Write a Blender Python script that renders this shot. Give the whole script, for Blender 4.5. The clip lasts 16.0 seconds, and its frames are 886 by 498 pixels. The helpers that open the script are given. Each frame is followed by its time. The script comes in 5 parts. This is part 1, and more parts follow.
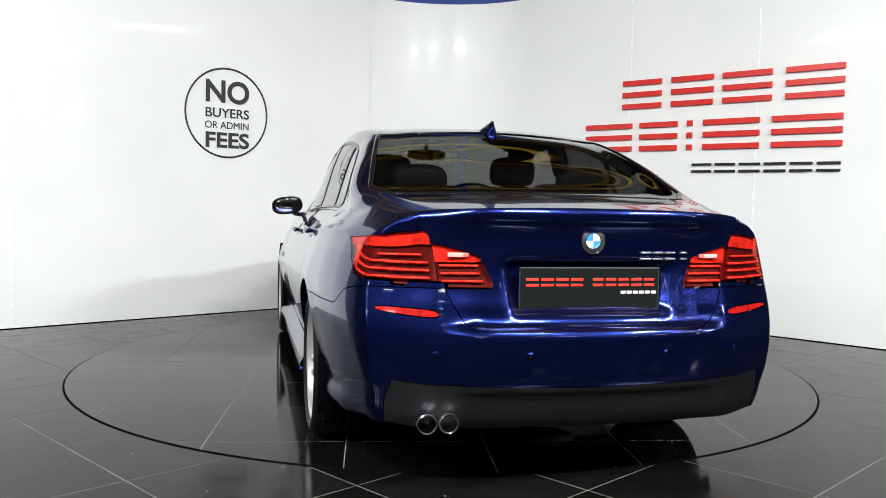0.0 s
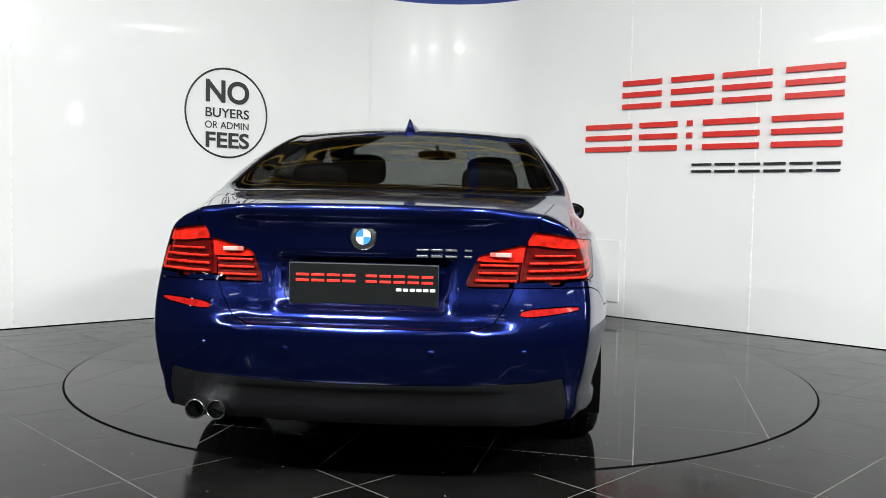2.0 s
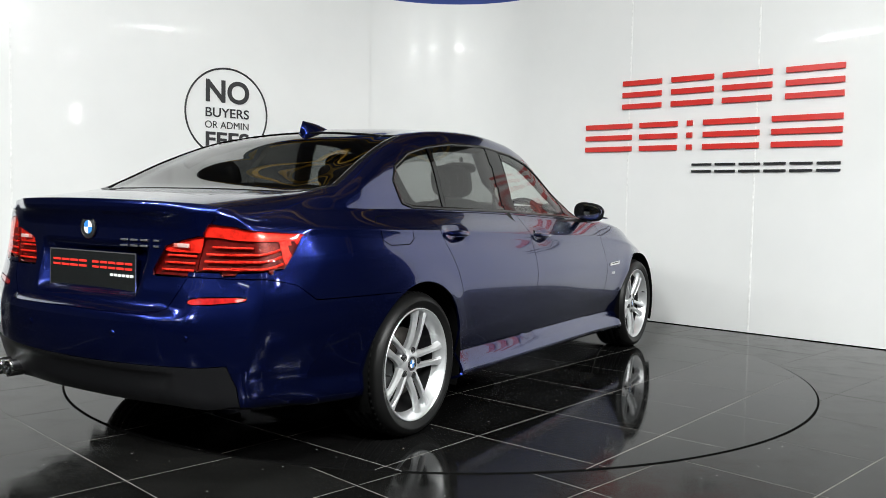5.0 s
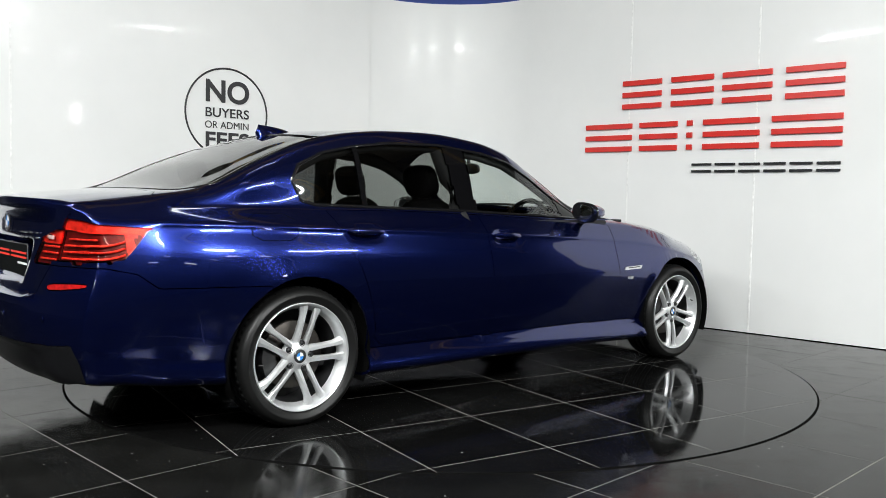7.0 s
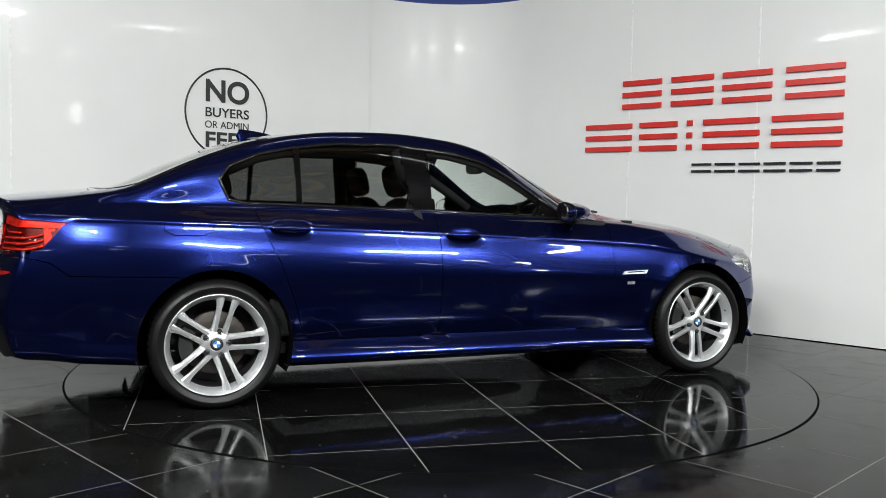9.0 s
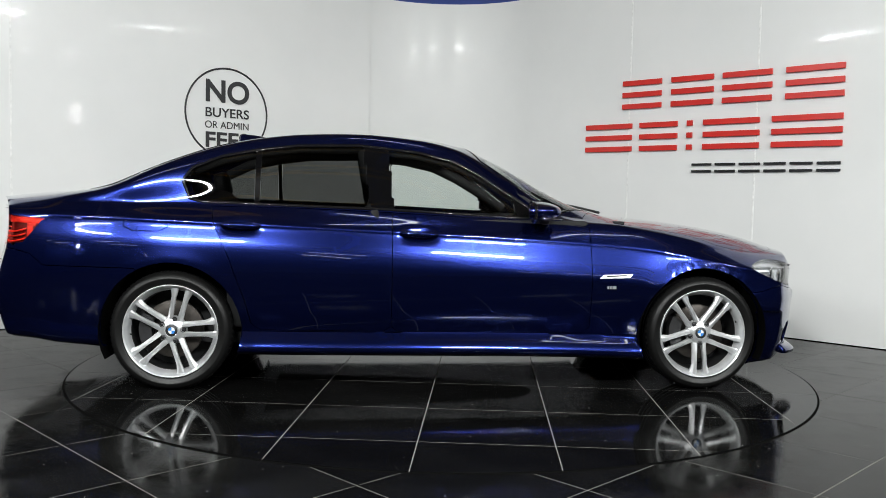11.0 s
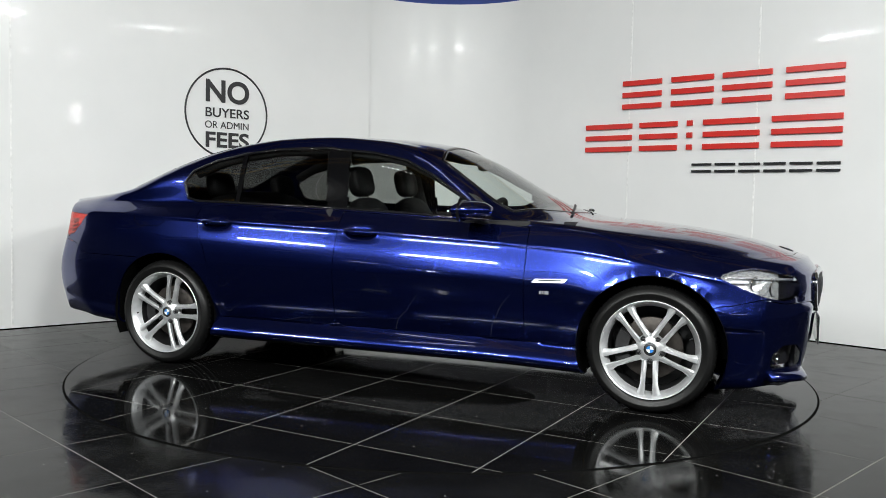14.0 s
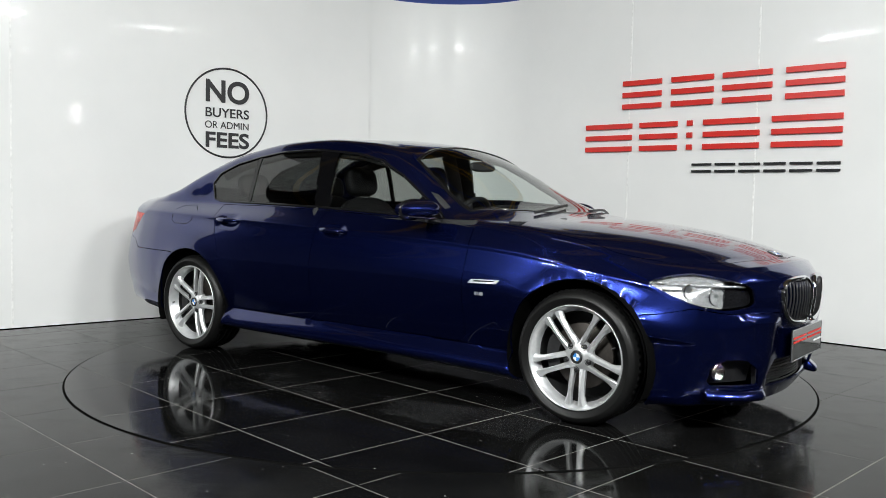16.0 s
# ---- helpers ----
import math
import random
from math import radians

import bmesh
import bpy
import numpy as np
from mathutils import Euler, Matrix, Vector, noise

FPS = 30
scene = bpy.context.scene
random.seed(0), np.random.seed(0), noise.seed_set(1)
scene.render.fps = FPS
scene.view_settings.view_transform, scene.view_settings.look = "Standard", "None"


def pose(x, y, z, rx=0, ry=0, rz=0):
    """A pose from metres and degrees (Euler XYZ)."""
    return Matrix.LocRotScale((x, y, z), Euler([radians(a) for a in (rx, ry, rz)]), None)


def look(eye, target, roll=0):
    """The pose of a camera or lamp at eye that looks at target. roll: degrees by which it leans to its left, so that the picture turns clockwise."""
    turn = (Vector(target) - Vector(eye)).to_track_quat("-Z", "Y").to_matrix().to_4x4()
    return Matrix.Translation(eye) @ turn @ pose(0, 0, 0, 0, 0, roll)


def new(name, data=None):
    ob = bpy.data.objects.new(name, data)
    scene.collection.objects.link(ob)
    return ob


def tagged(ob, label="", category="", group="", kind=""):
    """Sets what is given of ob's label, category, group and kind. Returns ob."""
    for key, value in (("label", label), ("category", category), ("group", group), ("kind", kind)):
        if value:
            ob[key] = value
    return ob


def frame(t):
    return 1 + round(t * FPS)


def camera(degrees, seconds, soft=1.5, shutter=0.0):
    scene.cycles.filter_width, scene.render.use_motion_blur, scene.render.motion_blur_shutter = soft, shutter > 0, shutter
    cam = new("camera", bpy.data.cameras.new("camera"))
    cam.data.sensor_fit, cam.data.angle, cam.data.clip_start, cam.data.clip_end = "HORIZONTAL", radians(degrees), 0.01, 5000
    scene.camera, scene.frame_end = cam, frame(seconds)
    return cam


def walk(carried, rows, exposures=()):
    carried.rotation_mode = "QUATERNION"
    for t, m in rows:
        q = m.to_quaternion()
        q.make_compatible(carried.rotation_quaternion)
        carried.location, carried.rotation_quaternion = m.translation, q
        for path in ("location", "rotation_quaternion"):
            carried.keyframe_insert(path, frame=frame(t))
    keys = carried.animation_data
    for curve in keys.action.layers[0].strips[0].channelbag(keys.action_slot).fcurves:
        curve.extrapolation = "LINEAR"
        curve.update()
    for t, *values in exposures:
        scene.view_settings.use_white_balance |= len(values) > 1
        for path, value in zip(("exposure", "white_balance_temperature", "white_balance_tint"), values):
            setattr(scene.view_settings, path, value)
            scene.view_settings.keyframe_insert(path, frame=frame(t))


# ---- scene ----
# ---------------------------------------------------------------- camera
cam = camera(55.05, 16.0, soft=0.85)
EYE = Vector((0.0, -5.481, 1.0554))
AIM = EYE + Vector((-0.000851, 0.998377, -0.056949)) * 5.0
# the camera darkens its picture a little as the bright flank turns by
walk(cam, [(0.0, look(EYE, AIM, 1.160)), (16.0, look(EYE, AIM, 1.160))],
     exposures=[(0.0, 0.29), (3.5, 0.12), (6.5, 0.19), (7.5, 0.03), (9.0, -0.11), (12.5, -0.13), (14.0, -0.04), (16.0, 0.02)])

# ---------------------------------------------------------------- world and light
world = bpy.data.worlds.new("hall_air")
scene.world = world
world.use_nodes = True
world.node_tree.nodes["Background"].inputs["Color"].default_value = (0.55, 0.6, 0.7, 1)
world.node_tree.nodes["Background"].inputs["Strength"].default_value = 0.02


# ---------------------------------------------------------------- materials
class Mat:
    """A small builder for node materials."""

    def __init__(self, name, color, rough=0.5, metal=0.0, **more):
        self.m = bpy.data.materials.new(name)
        self.m.use_nodes = True
        self.t = self.m.node_tree
        self.b = self.t.nodes["Principled BSDF"]
        self.put("Base Color", (*color, 1))
        self.put("Roughness", rough)
        self.put("Metallic", metal)
        self.color = color
        for k, v in more.items():
            self.put(k.replace("_", " "), v)

    def put(self, socket, value):
        self.b.inputs[socket].default_value = value

    def node(self, kind, data_type="", blend_type=""):
        n = self.t.nodes.new(kind)
        if data_type:
            n.data_type = data_type
        if blend_type:
            n.blend_type = blend_type
        return n

    def link(self, a, b):
        self.t.links.new(a, b)

    def noise(self, scale, detail=4.0, rough=0.55, stretch=None):
        n = self.node("ShaderNodeTexNoise")
        n.inputs["Scale"].default_value = scale
        n.inputs["Detail"].default_value = detail
        n.inputs["Roughness"].default_value = rough
        c = self.node("ShaderNodeTexCoord")
        if stretch:
            mp = self.node("ShaderNodeMapping")
            mp.inputs["Scale"].default_value = stretch
            self.link(c.outputs["Object"], mp.inputs["Vector"])
            self.link(mp.outputs["Vector"], n.inputs["Vector"])
        else:
            self.link(c.outputs["Object"], n.inputs["Vector"])
        return n.outputs["Fac"]

    def ramp(self, fac, lo, hi, a, b):
        r = self.node("ShaderNodeMapRange")
        r.inputs["From Min"].default_value, r.inputs["From Max"].default_value = lo, hi
        r.inputs["To Min"].default_value, r.inputs["To Max"].default_value = a, b
        self.link(fac, r.inputs["Value"])
        return r.outputs["Result"]

    def mix(self, fac, a, b, socket="Base Color"):
        x = self.node("ShaderNodeMix", data_type="RGBA")
        self.link(fac, x.inputs["Factor"])
        for s, v in (("A", a), ("B", b)):
            i = [q for q in x.inputs if q.name == s and q.type == "RGBA"][0]
            if isinstance(v, tuple):
                i.default_value = (*v, 1)
            else:
                self.link(v, i)
        out = [q for q in x.outputs if q.type == "RGBA"][0]
        if socket:
            self.link(out, self.b.inputs[socket])
        return out

    def bump(self, fac, strength, dist=0.002):
        n = self.node("ShaderNodeBump")
        n.inputs["Strength"].default_value = strength
        n.inputs["Distance"].default_value = dist
        self.link(fac, n.inputs["Height"])
        self.link(n.outputs["Normal"], self.b.inputs["Normal"])
        return self


def plain(name, color, rough=0.5, metal=0.0, vary=0.12, scale=30.0, **more):
    q = Mat(name, color, rough, metal, **more)
    f = q.ramp(q.noise(scale), 0.3, 0.7, 0, 1)
    q.mix(f, tuple(c * (1 - vary) for c in color), tuple(min(1, c * (1 + vary)) for c in color))
    return q.m


def glow(name, color, strength):
    q = Mat(name, (0.8, 0.8, 0.8), 0.4)
    q.put("Emission Color", (*color, 1))
    q.put("Emission Strength", strength)
    return q.m


def floor_material(name, base, spread, gloss):
    q = Mat(name, base, 0.12)
    q.put("Specular IOR Level", gloss)
    info = q.node("ShaderNodeObjectInfo")
    cloud = q.noise(2.3, 6)
    f = q.ramp(cloud, 0.3, 0.7, 0, 1)
    a = q.mix(f, tuple(c * 0.6 for c in base), tuple(c * 1.4 for c in base), socket=None)
    h = q.ramp(info.outputs["Random"], 0, 1, 0.0, 1.0)
    b = q.mix(h, (0.7, 0.7, 0.7), (1.25, 1.25, 1.25), socket=None)
    mul = q.node("ShaderNodeMix", data_type="RGBA", blend_type="MULTIPLY")
    mul.inputs["Factor"].default_value = 1
    ins = [i for i in mul.inputs if i.type == "RGBA"]
    q.link(a, ins[0]), q.link(b, ins[1])
    out = [o for o in mul.outputs if o.type == "RGBA"][0]
    # pale dust specks and scuffs
    vor = q.node("ShaderNodeTexVoronoi")
    vor.inputs["Scale"].default_value = 13.0
    c = q.node("ShaderNodeTexCoord")
    q.link(c.outputs["Object"], vor.inputs["Vector"])
    speck = q.ramp(vor.outputs["Distance"], 0.035, 0.065, 0.6, 0)
    col = q.mix(speck, out, (0.5, 0.5, 0.48), socket=None)
    scuff = q.ramp(q.noise(14, 8, 0.7, (1, 6, 1)), 0.66, 0.8, 0, 0.25)
    q.mix(scuff, col, (0.10, 0.10, 0.095))
    r = q.ramp(q.noise(5, 7, 0.65), 0.3, 0.75, spread[0], spread[1])
    q.link(r, q.b.inputs["Roughness"])
    q.bump(q.noise(1.6, 3), 0.04, 0.01)
    return q.m


M_FLOOR = floor_material("polished_black_tile", (0.0045, 0.0045, 0.0045), (0.025, 0.13), 0.10)
M_DULL = floor_material("dusty_black_tile", (0.0060, 0.0060, 0.0057), (0.02, 0.26), 0.085)
M_JOINT = plain("pale_grout", (0.17, 0.166, 0.155), 0.85, vary=0.35, scale=9)
M_SCREED = plain("dark_screed", (0.03, 0.03, 0.03), 0.5)
M_BLACKGAP = plain("black_gap", (0.003, 0.003, 0.003), 0.95, Specular_IOR_Level=0.02)


def wall_material():
    q = Mat("white_gloss_panel", (0.80, 0.80, 0.79), 0.22)
    f = q.ramp(q.noise(1.1, 5), 0.3, 0.7, 0, 1)
    q.mix(f, (0.77, 0.775, 0.77), (0.82, 0.82, 0.815))
    r = q.ramp(q.noise(4, 5), 0.3, 0.7, 0.16, 0.26)
    q.link(r, q.b.inputs["Roughness"])
    q.put("Specular IOR Level", 0.08)
    q.put("Coat Weight", 0.13)
    q.put("Coat Roughness", 0.02)
    q.bump(q.noise(2.2, 2), 0.12, 0.004)
    return q.m


M_WALL = wall_material()
M_SEAM = plain("white_joint_strip", (0.84, 0.84, 0.83), 0.9, Specular_IOR_Level=0.1)
M_SIGN_RED = plain("red_acrylic", (0.62, 0.025, 0.018), 0.3, vary=0.06, scale=8)
M_SIGN_BLACK = plain("black_acrylic", (0.012, 0.012, 0.014), 0.3)
M_PRINT = plain("black_vinyl_print", (0.018, 0.018, 0.020), 0.45)
M_HALL = plain("dark_hall_cladding", (0.030, 0.032, 0.036), 0.8, scale=1.5, vary=0.3)
M_HALLBLUE = plain("blue_painted_steel", (0.02, 0.07, 0.42), 0.5)
M_ROOF = plain("grey_brown_roof_lining", (0.17, 0.15, 0.125), 0.8, scale=2.0, vary=0.25)
M_TRUSS = plain("yellow_painted_steel", (0.62, 0.36, 0.04), 0.5)
M_LAMP = glow("led_diffuser", (0.96, 1.0, 0.985), 14.0)
M_FLOOD = glow("flood_lens", (1.0, 1.0, 1.0), 42.0)
M_LAMPBODY = plain("white_lamp_housing", (0.7, 0.7, 0.7), 0.4)


def paint_material():
    q = Mat("metallic_blue_paint", (0.004, 0.010, 0.10), 0.22, 0.92)
    flake = q.node("ShaderNodeTexVoronoi")
    flake.inputs["Scale"].default_value = 900
    c = q.node("ShaderNodeTexCoord")
    q.link(c.outputs["Object"], flake.inputs["Vector"])
    f = q.ramp(flake.outputs["Distance"], 0.0, 0.8, 0, 1)
    q.mix(f, (0.0125, 0.026, 0.20), (0.0034, 0.0076, 0.058))
    q.put("Roughness", 0.195)
    q.put("Coat Weight", 1.0)
    q.put("Coat Roughness", 0.02)
    q.put("Coat IOR", 1.5)
    return q.m


M_PAINT = paint_material()
M_BLACK = plain("satin_black_plastic", (0.012, 0.012, 0.013), 0.45)
M_GLOSSBLACK = plain("gloss_black_trim", (0.006, 0.006, 0.007), 0.12)
M_CHROME = plain("bright_chrome", (0.75, 0.76, 0.78), 0.08, 1.0, vary=0.03)
M_DIFFUSER = plain("dark_grey_diffuser", (0.007, 0.007, 0.008), 0.33, Specular_IOR_Level=0.35)
M_RUBBER = plain("tyre_rubber", (0.006, 0.006, 0.006), 0.42, Specular_IOR_Level=0.3)
M_ALLOY = plain("silver_alloy", (0.74, 0.75, 0.76), 0.34, 0.72, vary=0.06, Coat_Weight=0.1)
M_LETTER = plain("satin_chrome", (0.55, 0.56, 0.58), 0.22, 0.9, vary=0.03)
M_DARKALLOY = plain("dark_wheel_barrel", (0.06, 0.06, 0.062), 0.45, 0.8)
M_DISC = plain("worn_brake_disc", (0.055, 0.048, 0.043), 0.5, 0.7, vary=0.3)
M_PILLAR = plain("gloss_black_pillar", (0.003, 0.003, 0.0035), 0.07, Specular_IOR_Level=0.4)
M_LEATHER = plain("black_leather", (0.0055, 0.0055, 0.006), 0.6, Specular_IOR_Level=0.15)
M_LINING = plain("dark_grey_headlining", (0.06, 0.06, 0.06), 0.9)
M_DARKIN = plain("dark_interior", (0.010, 0.010, 0.011), 0.8)


def glass_material(name, color, rough=0.0):
    q = Mat(name, color, rough)
    q.put("Transmission Weight", 1.0)
    q.put("IOR", 1.02)
    q.put("Coat Weight", 1.0)
    q.put("Coat Roughness", 0.01)
    q.put("Coat IOR", 1.5)
    return q.m


M_GLASS = glass_material("clear_window_glass", (0.66, 0.73, 0.69))
M_TINT = glass_material("tinted_window_glass", (0.085, 0.089, 0.085))
M_REARGLASS = glass_material("dark_rear_glass", (0.04, 0.042, 0.04))
M_REARGLASS.node_tree.nodes["Principled BSDF"].inputs["Coat IOR"].default_value = 1.75
M_LENS = glass_material("clear_lamp_lens", (0.93, 0.95, 0.96))
M_REDLENS = glass_material("red_lamp_lens", (0.98, 0.14, 0.11), 0.01)


def red_inner():
    q = Mat("red_lamp_bars", (0.78, 0.10, 0.06), 0.3)
    f = q.ramp(q.noise(45, 3), 0.35, 0.65, 0, 1)
    q.mix(f, (0.32, 0.02, 0.012), (0.72, 0.09, 0.05))
    return q.m


M_REDIN = red_inner()
M_REDDARK = plain("red_lamp_backing", (0.060, 0.004, 0.004), 0.3, vary=0.5, scale=35)
M_REDTOP = plain("red_lamp_reflector", (0.60, 0.05, 0.03), 0.22, 0.3, vary=0.5, scale=28)
M_REFLECTOR = plain("red_reflector", (0.33, 0.008, 0.008), 0.15, vary=0.4, scale=60, Coat_Weight=1.0)
M_MIRROR = plain("silvered_mirror", (0.85, 0.86, 0.87), 0.01, 1.0, vary=0.01)
M_WHITE = plain("white_enamel", (0.8, 0.8, 0.8), 0.25)
M_PALE = plain("pale_lamp_window", (0.50, 0.34, 0.31), 0.2)
M_BLUE = plain("light_blue_enamel", (0.04, 0.22, 0.62), 0.25)
M_PLATERED = plain("red_plate_print", (0.75, 0.03, 0.02), 0.4)


# ---------------------------------------------------------------- mesh helpers
def part(name, bm, material, parent=None, label="", smooth=True):
    me = bpy.data.meshes.new(name)
    bm.to_mesh(me)
    bm.free()
    for m in (material if isinstance(material, (list, tuple)) else (material,)):
        me.materials.append(m)
    if smooth:
        for f in me.polygons:
            f.use_smooth = True
    ob = new(name, me)
    ob.parent = parent
    if label:
        tagged(ob, label)
    return ob


def box(bm, m, sx, sy, sz, bevel=0.0):
    g = bmesh.ops.create_cube(bm, size=1.0, matrix=m @ Matrix.Diagonal((sx, sy, sz, 1)))
    if bevel:
        es = list({e for v in g["verts"] for e in v.link_edges})
        bmesh.ops.bevel(bm, geom=es, offset=bevel, segments=2, affect="EDGES", profile=0.6)
    return g["verts"]


def tube(bm, pts, r, n=8, closed=False, flat=1.0):
    """A round bar along a line of points."""
    pts = [Vector(p) for p in pts]
    rings = []
    last = len(pts) - 1
    for i, p in enumerate(pts):
        a = pts[(i - 1) % len(pts)] if closed or i > 0 else p
        b = pts[(i + 1) % len(pts)] if closed or i < last else p
        d = (b - a).normalized()
        up = Vector((0, 0, 1)) if abs(d.z) < 0.9 else Vector((0, 1, 0))
        s = d.cross(up).normalized()
        u = s.cross(d)
        rr = r[i] if isinstance(r, (list, tuple)) else r
        rings.append([bm.verts.new(p + (s * math.cos(k * math.tau / n) + u * flat * math.sin(k * math.tau / n)) * rr) for k in range(n)])
    for i in range(len(rings) if closed else last):
        a, b = rings[i], rings[(i + 1) % len(rings)]
        for k in range(n):
            bm.faces.new((a[k], a[(k + 1) % n], b[(k + 1) % n], b[k]))
    if not closed:
        bm.faces.new(rings[0][::-1])
        bm.faces.new(rings[-1])


def lathe(bm, profile, n=48, m=Matrix(), close=False):
    """Turns a profile of (radius, height) about z."""
    rings = [[bm.verts.new(m @ Vector((r * math.cos(k * math.tau / n), r * math.sin(k * math.tau / n), z))) for k in range(n)] for r, z in profile]
    for a, b in zip(rings, rings[1:] + ([rings[0]] if close else [])):
        for k in range(n):
            bm.faces.new((a[k], a[(k + 1) % n], b[(k + 1) % n], b[k]))
    return rings


def prism(bm, outline, depth, m=Matrix(), bevel=0.0):
    """An outline of (x, y) pushed depth along z."""
    lo = [bm.verts.new(m @ Vector((x, y, 0))) for x, y in outline]
    hi = [bm.verts.new(m @ Vector((x, y, depth))) for x, y in outline]
    n = len(outline)
    bm.faces.new(lo[::-1])
    top = bm.faces.new(hi)
    for k in range(n):
        bm.faces.new((lo[k], lo[(k + 1) % n], hi[(k + 1) % n], hi[k]))
    if bevel:
        bmesh.ops.bevel(bm, geom=list(top.edges), offset=bevel, segments=2, affect="EDGES")


def curve(*keys):
    """A smooth line through a few (place, value) keys."""
    xs = np.array([k[0] for k in keys], float)
    ys = np.array([k[1] for k in keys], float)
    d = np.diff(ys) / np.diff(xs)
    t = np.zeros(len(xs))
    t[0], t[-1] = d[0], d[-1]
    for i in range(1, len(xs) - 1):
        if d[i - 1] * d[i] > 0:
            w1, w2 = 2 * (xs[i + 1] - xs[i]) + xs[i] - xs[i - 1], xs[i + 1] - xs[i] + 2 * (xs[i] - xs[i - 1])
            t[i] = (w1 + w2) / (w1 / d[i - 1] + w2 / d[i])

    def at(x):
        x = np.clip(np.asarray(x, float), xs[0], xs[-1])
        i = np.clip(np.searchsorted(xs, x) - 1, 0, len(xs) - 2)
        h = xs[i + 1] - xs[i]
        u = (x - xs[i]) / h
        return (2 * u**3 - 3 * u**2 + 1) * ys[i] + (u**3 - 2 * u**2 + u) * h * t[i] + (3 * u**2 - 2 * u**3) * ys[i + 1] + (u**3 - u**2) * h * t[i + 1]

    return at


# ---------------------------------------------------------------- the hall
TABLE_R = 2.248
TILE = 0.602
CORNER = Vector((0.02, 3.88, 0))
WALL_L = Vector((-0.7593, -0.6508, 0))
WALL_R = Vector((0.7397, -0.6729, 0))
WALL_TOP = 3.09
ROUND = 1.05


def build_floor():
    bm = bmesh.new()
    bmesh.ops.create_grid(bm, x_segments=8, y_segments=8, size=13, matrix=pose(0, 0, -0.0009))
    floor = tagged(part("floor", bm, M_JOINT), "black polished tile floor with pale joints", "floor", kind="structure")
    bm = bmesh.new()
    h = TILE / 2 - 0.0022
    box(bm, pose(0, 0, -0.004), 2 * h, 2 * h, 0.008, 0.001)
    tile = part("floor_tile", bm, M_DULL, floor, smooth=False)
    first = True
    rng = random.Random(4)
    for i in range(-11, 12):
        for j in range(-11, 12):
            u, v = -1.310 + TILE * (i + 0.5), 0.280 + TILE * (j + 0.5)
            x, y = (u + v) / math.sqrt(2), (u - v) / math.sqrt(2)
            if abs(x) > 4.75 or y < -6.0 or y > 5.4 or math.hypot(x, y) < TABLE_R - 0.47:
                continue
            ob = tile if first else new("floor_tile", tile.data)
            first = False
            ob.parent = floor
            ob.matrix_basis = pose(x, y, rng.uniform(-0.0003, 0.0), rng.uniform(-0.05, 0.05), rng.uniform(-0.05, 0.05), 45)
    # far floor under the dark hall
    bm = bmesh.new()
    for x, y, sx, sy in ((-8.6, 0, 8.4, 26), (8.6, 0, 8.4, 26), (0, -9.3, 8.8, 7.4), (0, 8.9, 8.8, 7.6)):
        box(bm, pose(x, y, -0.0035), sx, sy, 0.008)
    part("outer_floor", bm, M_DULL, floor, smooth=False)
    # the dark slot round the turntable
    bm = bmesh.new()
    lathe(bm, [(TABLE_R - 0.022, 0.0012), (TABLE_R + 0.004, 0.0012), (TABLE_R + 0.005, -0.003)], 160)
    part("slot", bm, M_BLACKGAP, floor)
    return floor


def clip_square(poly, half):
    for ax in (0, 1):
        for sg in (1, -1):
            out = []
            for a, b in zip(poly, poly[1:] + poly[:1]):
                da, db = half - sg * a[ax], half - sg * b[ax]
                if da >= 0:
                    out.append(a)
                if da * db < 0:
                    k = da / (da - db)
                    out.append((a[0] + (b[0] - a[0]) * k, a[1] + (b[1] - a[1]) * k))
            poly = out
            if len(poly) < 3:
                return []
    return poly


def build_turntable():
    table = tagged(new("turntable"), "round turntable of black polished tiles set flush in the floor", "turntable")
    bm = bmesh.new()
    lathe(bm, [(0.0001, 0.0040), (TABLE_R - 0.010, 0.0040), (TABLE_R - 0.0095, 0.0)], 160)
    part("deck", bm, M_JOINT, table)
    a = radians(-8.5)
    e1, e2 = (math.cos(a), math.sin(a)), (-math.sin(a), math.cos(a))
    # the joints' place, from the car's origin to the table's
    u0 = 0.067 + (CAR_OFF[0] * e1[0] + CAR_OFF[1] * e1[1])
    v0 = -1.300 + (CAR_OFF[0] * e2[0] + CAR_OFF[1] * e2[1])
    h = 0.3 - 0.0024
    for i in range(-6, 6):
        for j in range(-4, 8):
            cu, cv = u0 + 0.6 * (i + 0.5), v0 + 0.6 * (j + 0.5)
            ring = []
            for k in range(200):
                x, y = (TABLE_R - 0.007) * math.cos(k * math.tau / 200), (TABLE_R - 0.007) * math.sin(k * math.tau / 200)
                ring.append((x * e1[0] + y * e1[1] - cu, x * e2[0] + y * e2[1] - cv))
            poly = clip_square(ring, h)
            if len(poly) < 3:
                continue
            bm = bmesh.new()
            prism(bm, poly, 0.003)
            t = part("turntable_tile", bm, M_FLOOR, table, smooth=False)
            t.matrix_basis = pose(0, 0, 0.0015, 0, 0, -8.5) @ pose(cu, cv, 0)
    return table


def wall_frame(side, along, z=0.0, out=0.0):
    """A pose on a wall: x along it to the right, y up, z out of it into the room."""
    d = -WALL_L if side == "L" else WALL_R
    start = CORNER + WALL_L * 4.478 if side == "L" else CORNER
    n = Vector((d.y, -d.x, 0))
    p = start + d * along + n * out + Vector((0, 0, z))
    return Matrix(((d.x, 0, n.x, p.x), (d.y, 0, n.y, p.y), (0, 1, 0, p.z), (0, 0, 0, 1)))


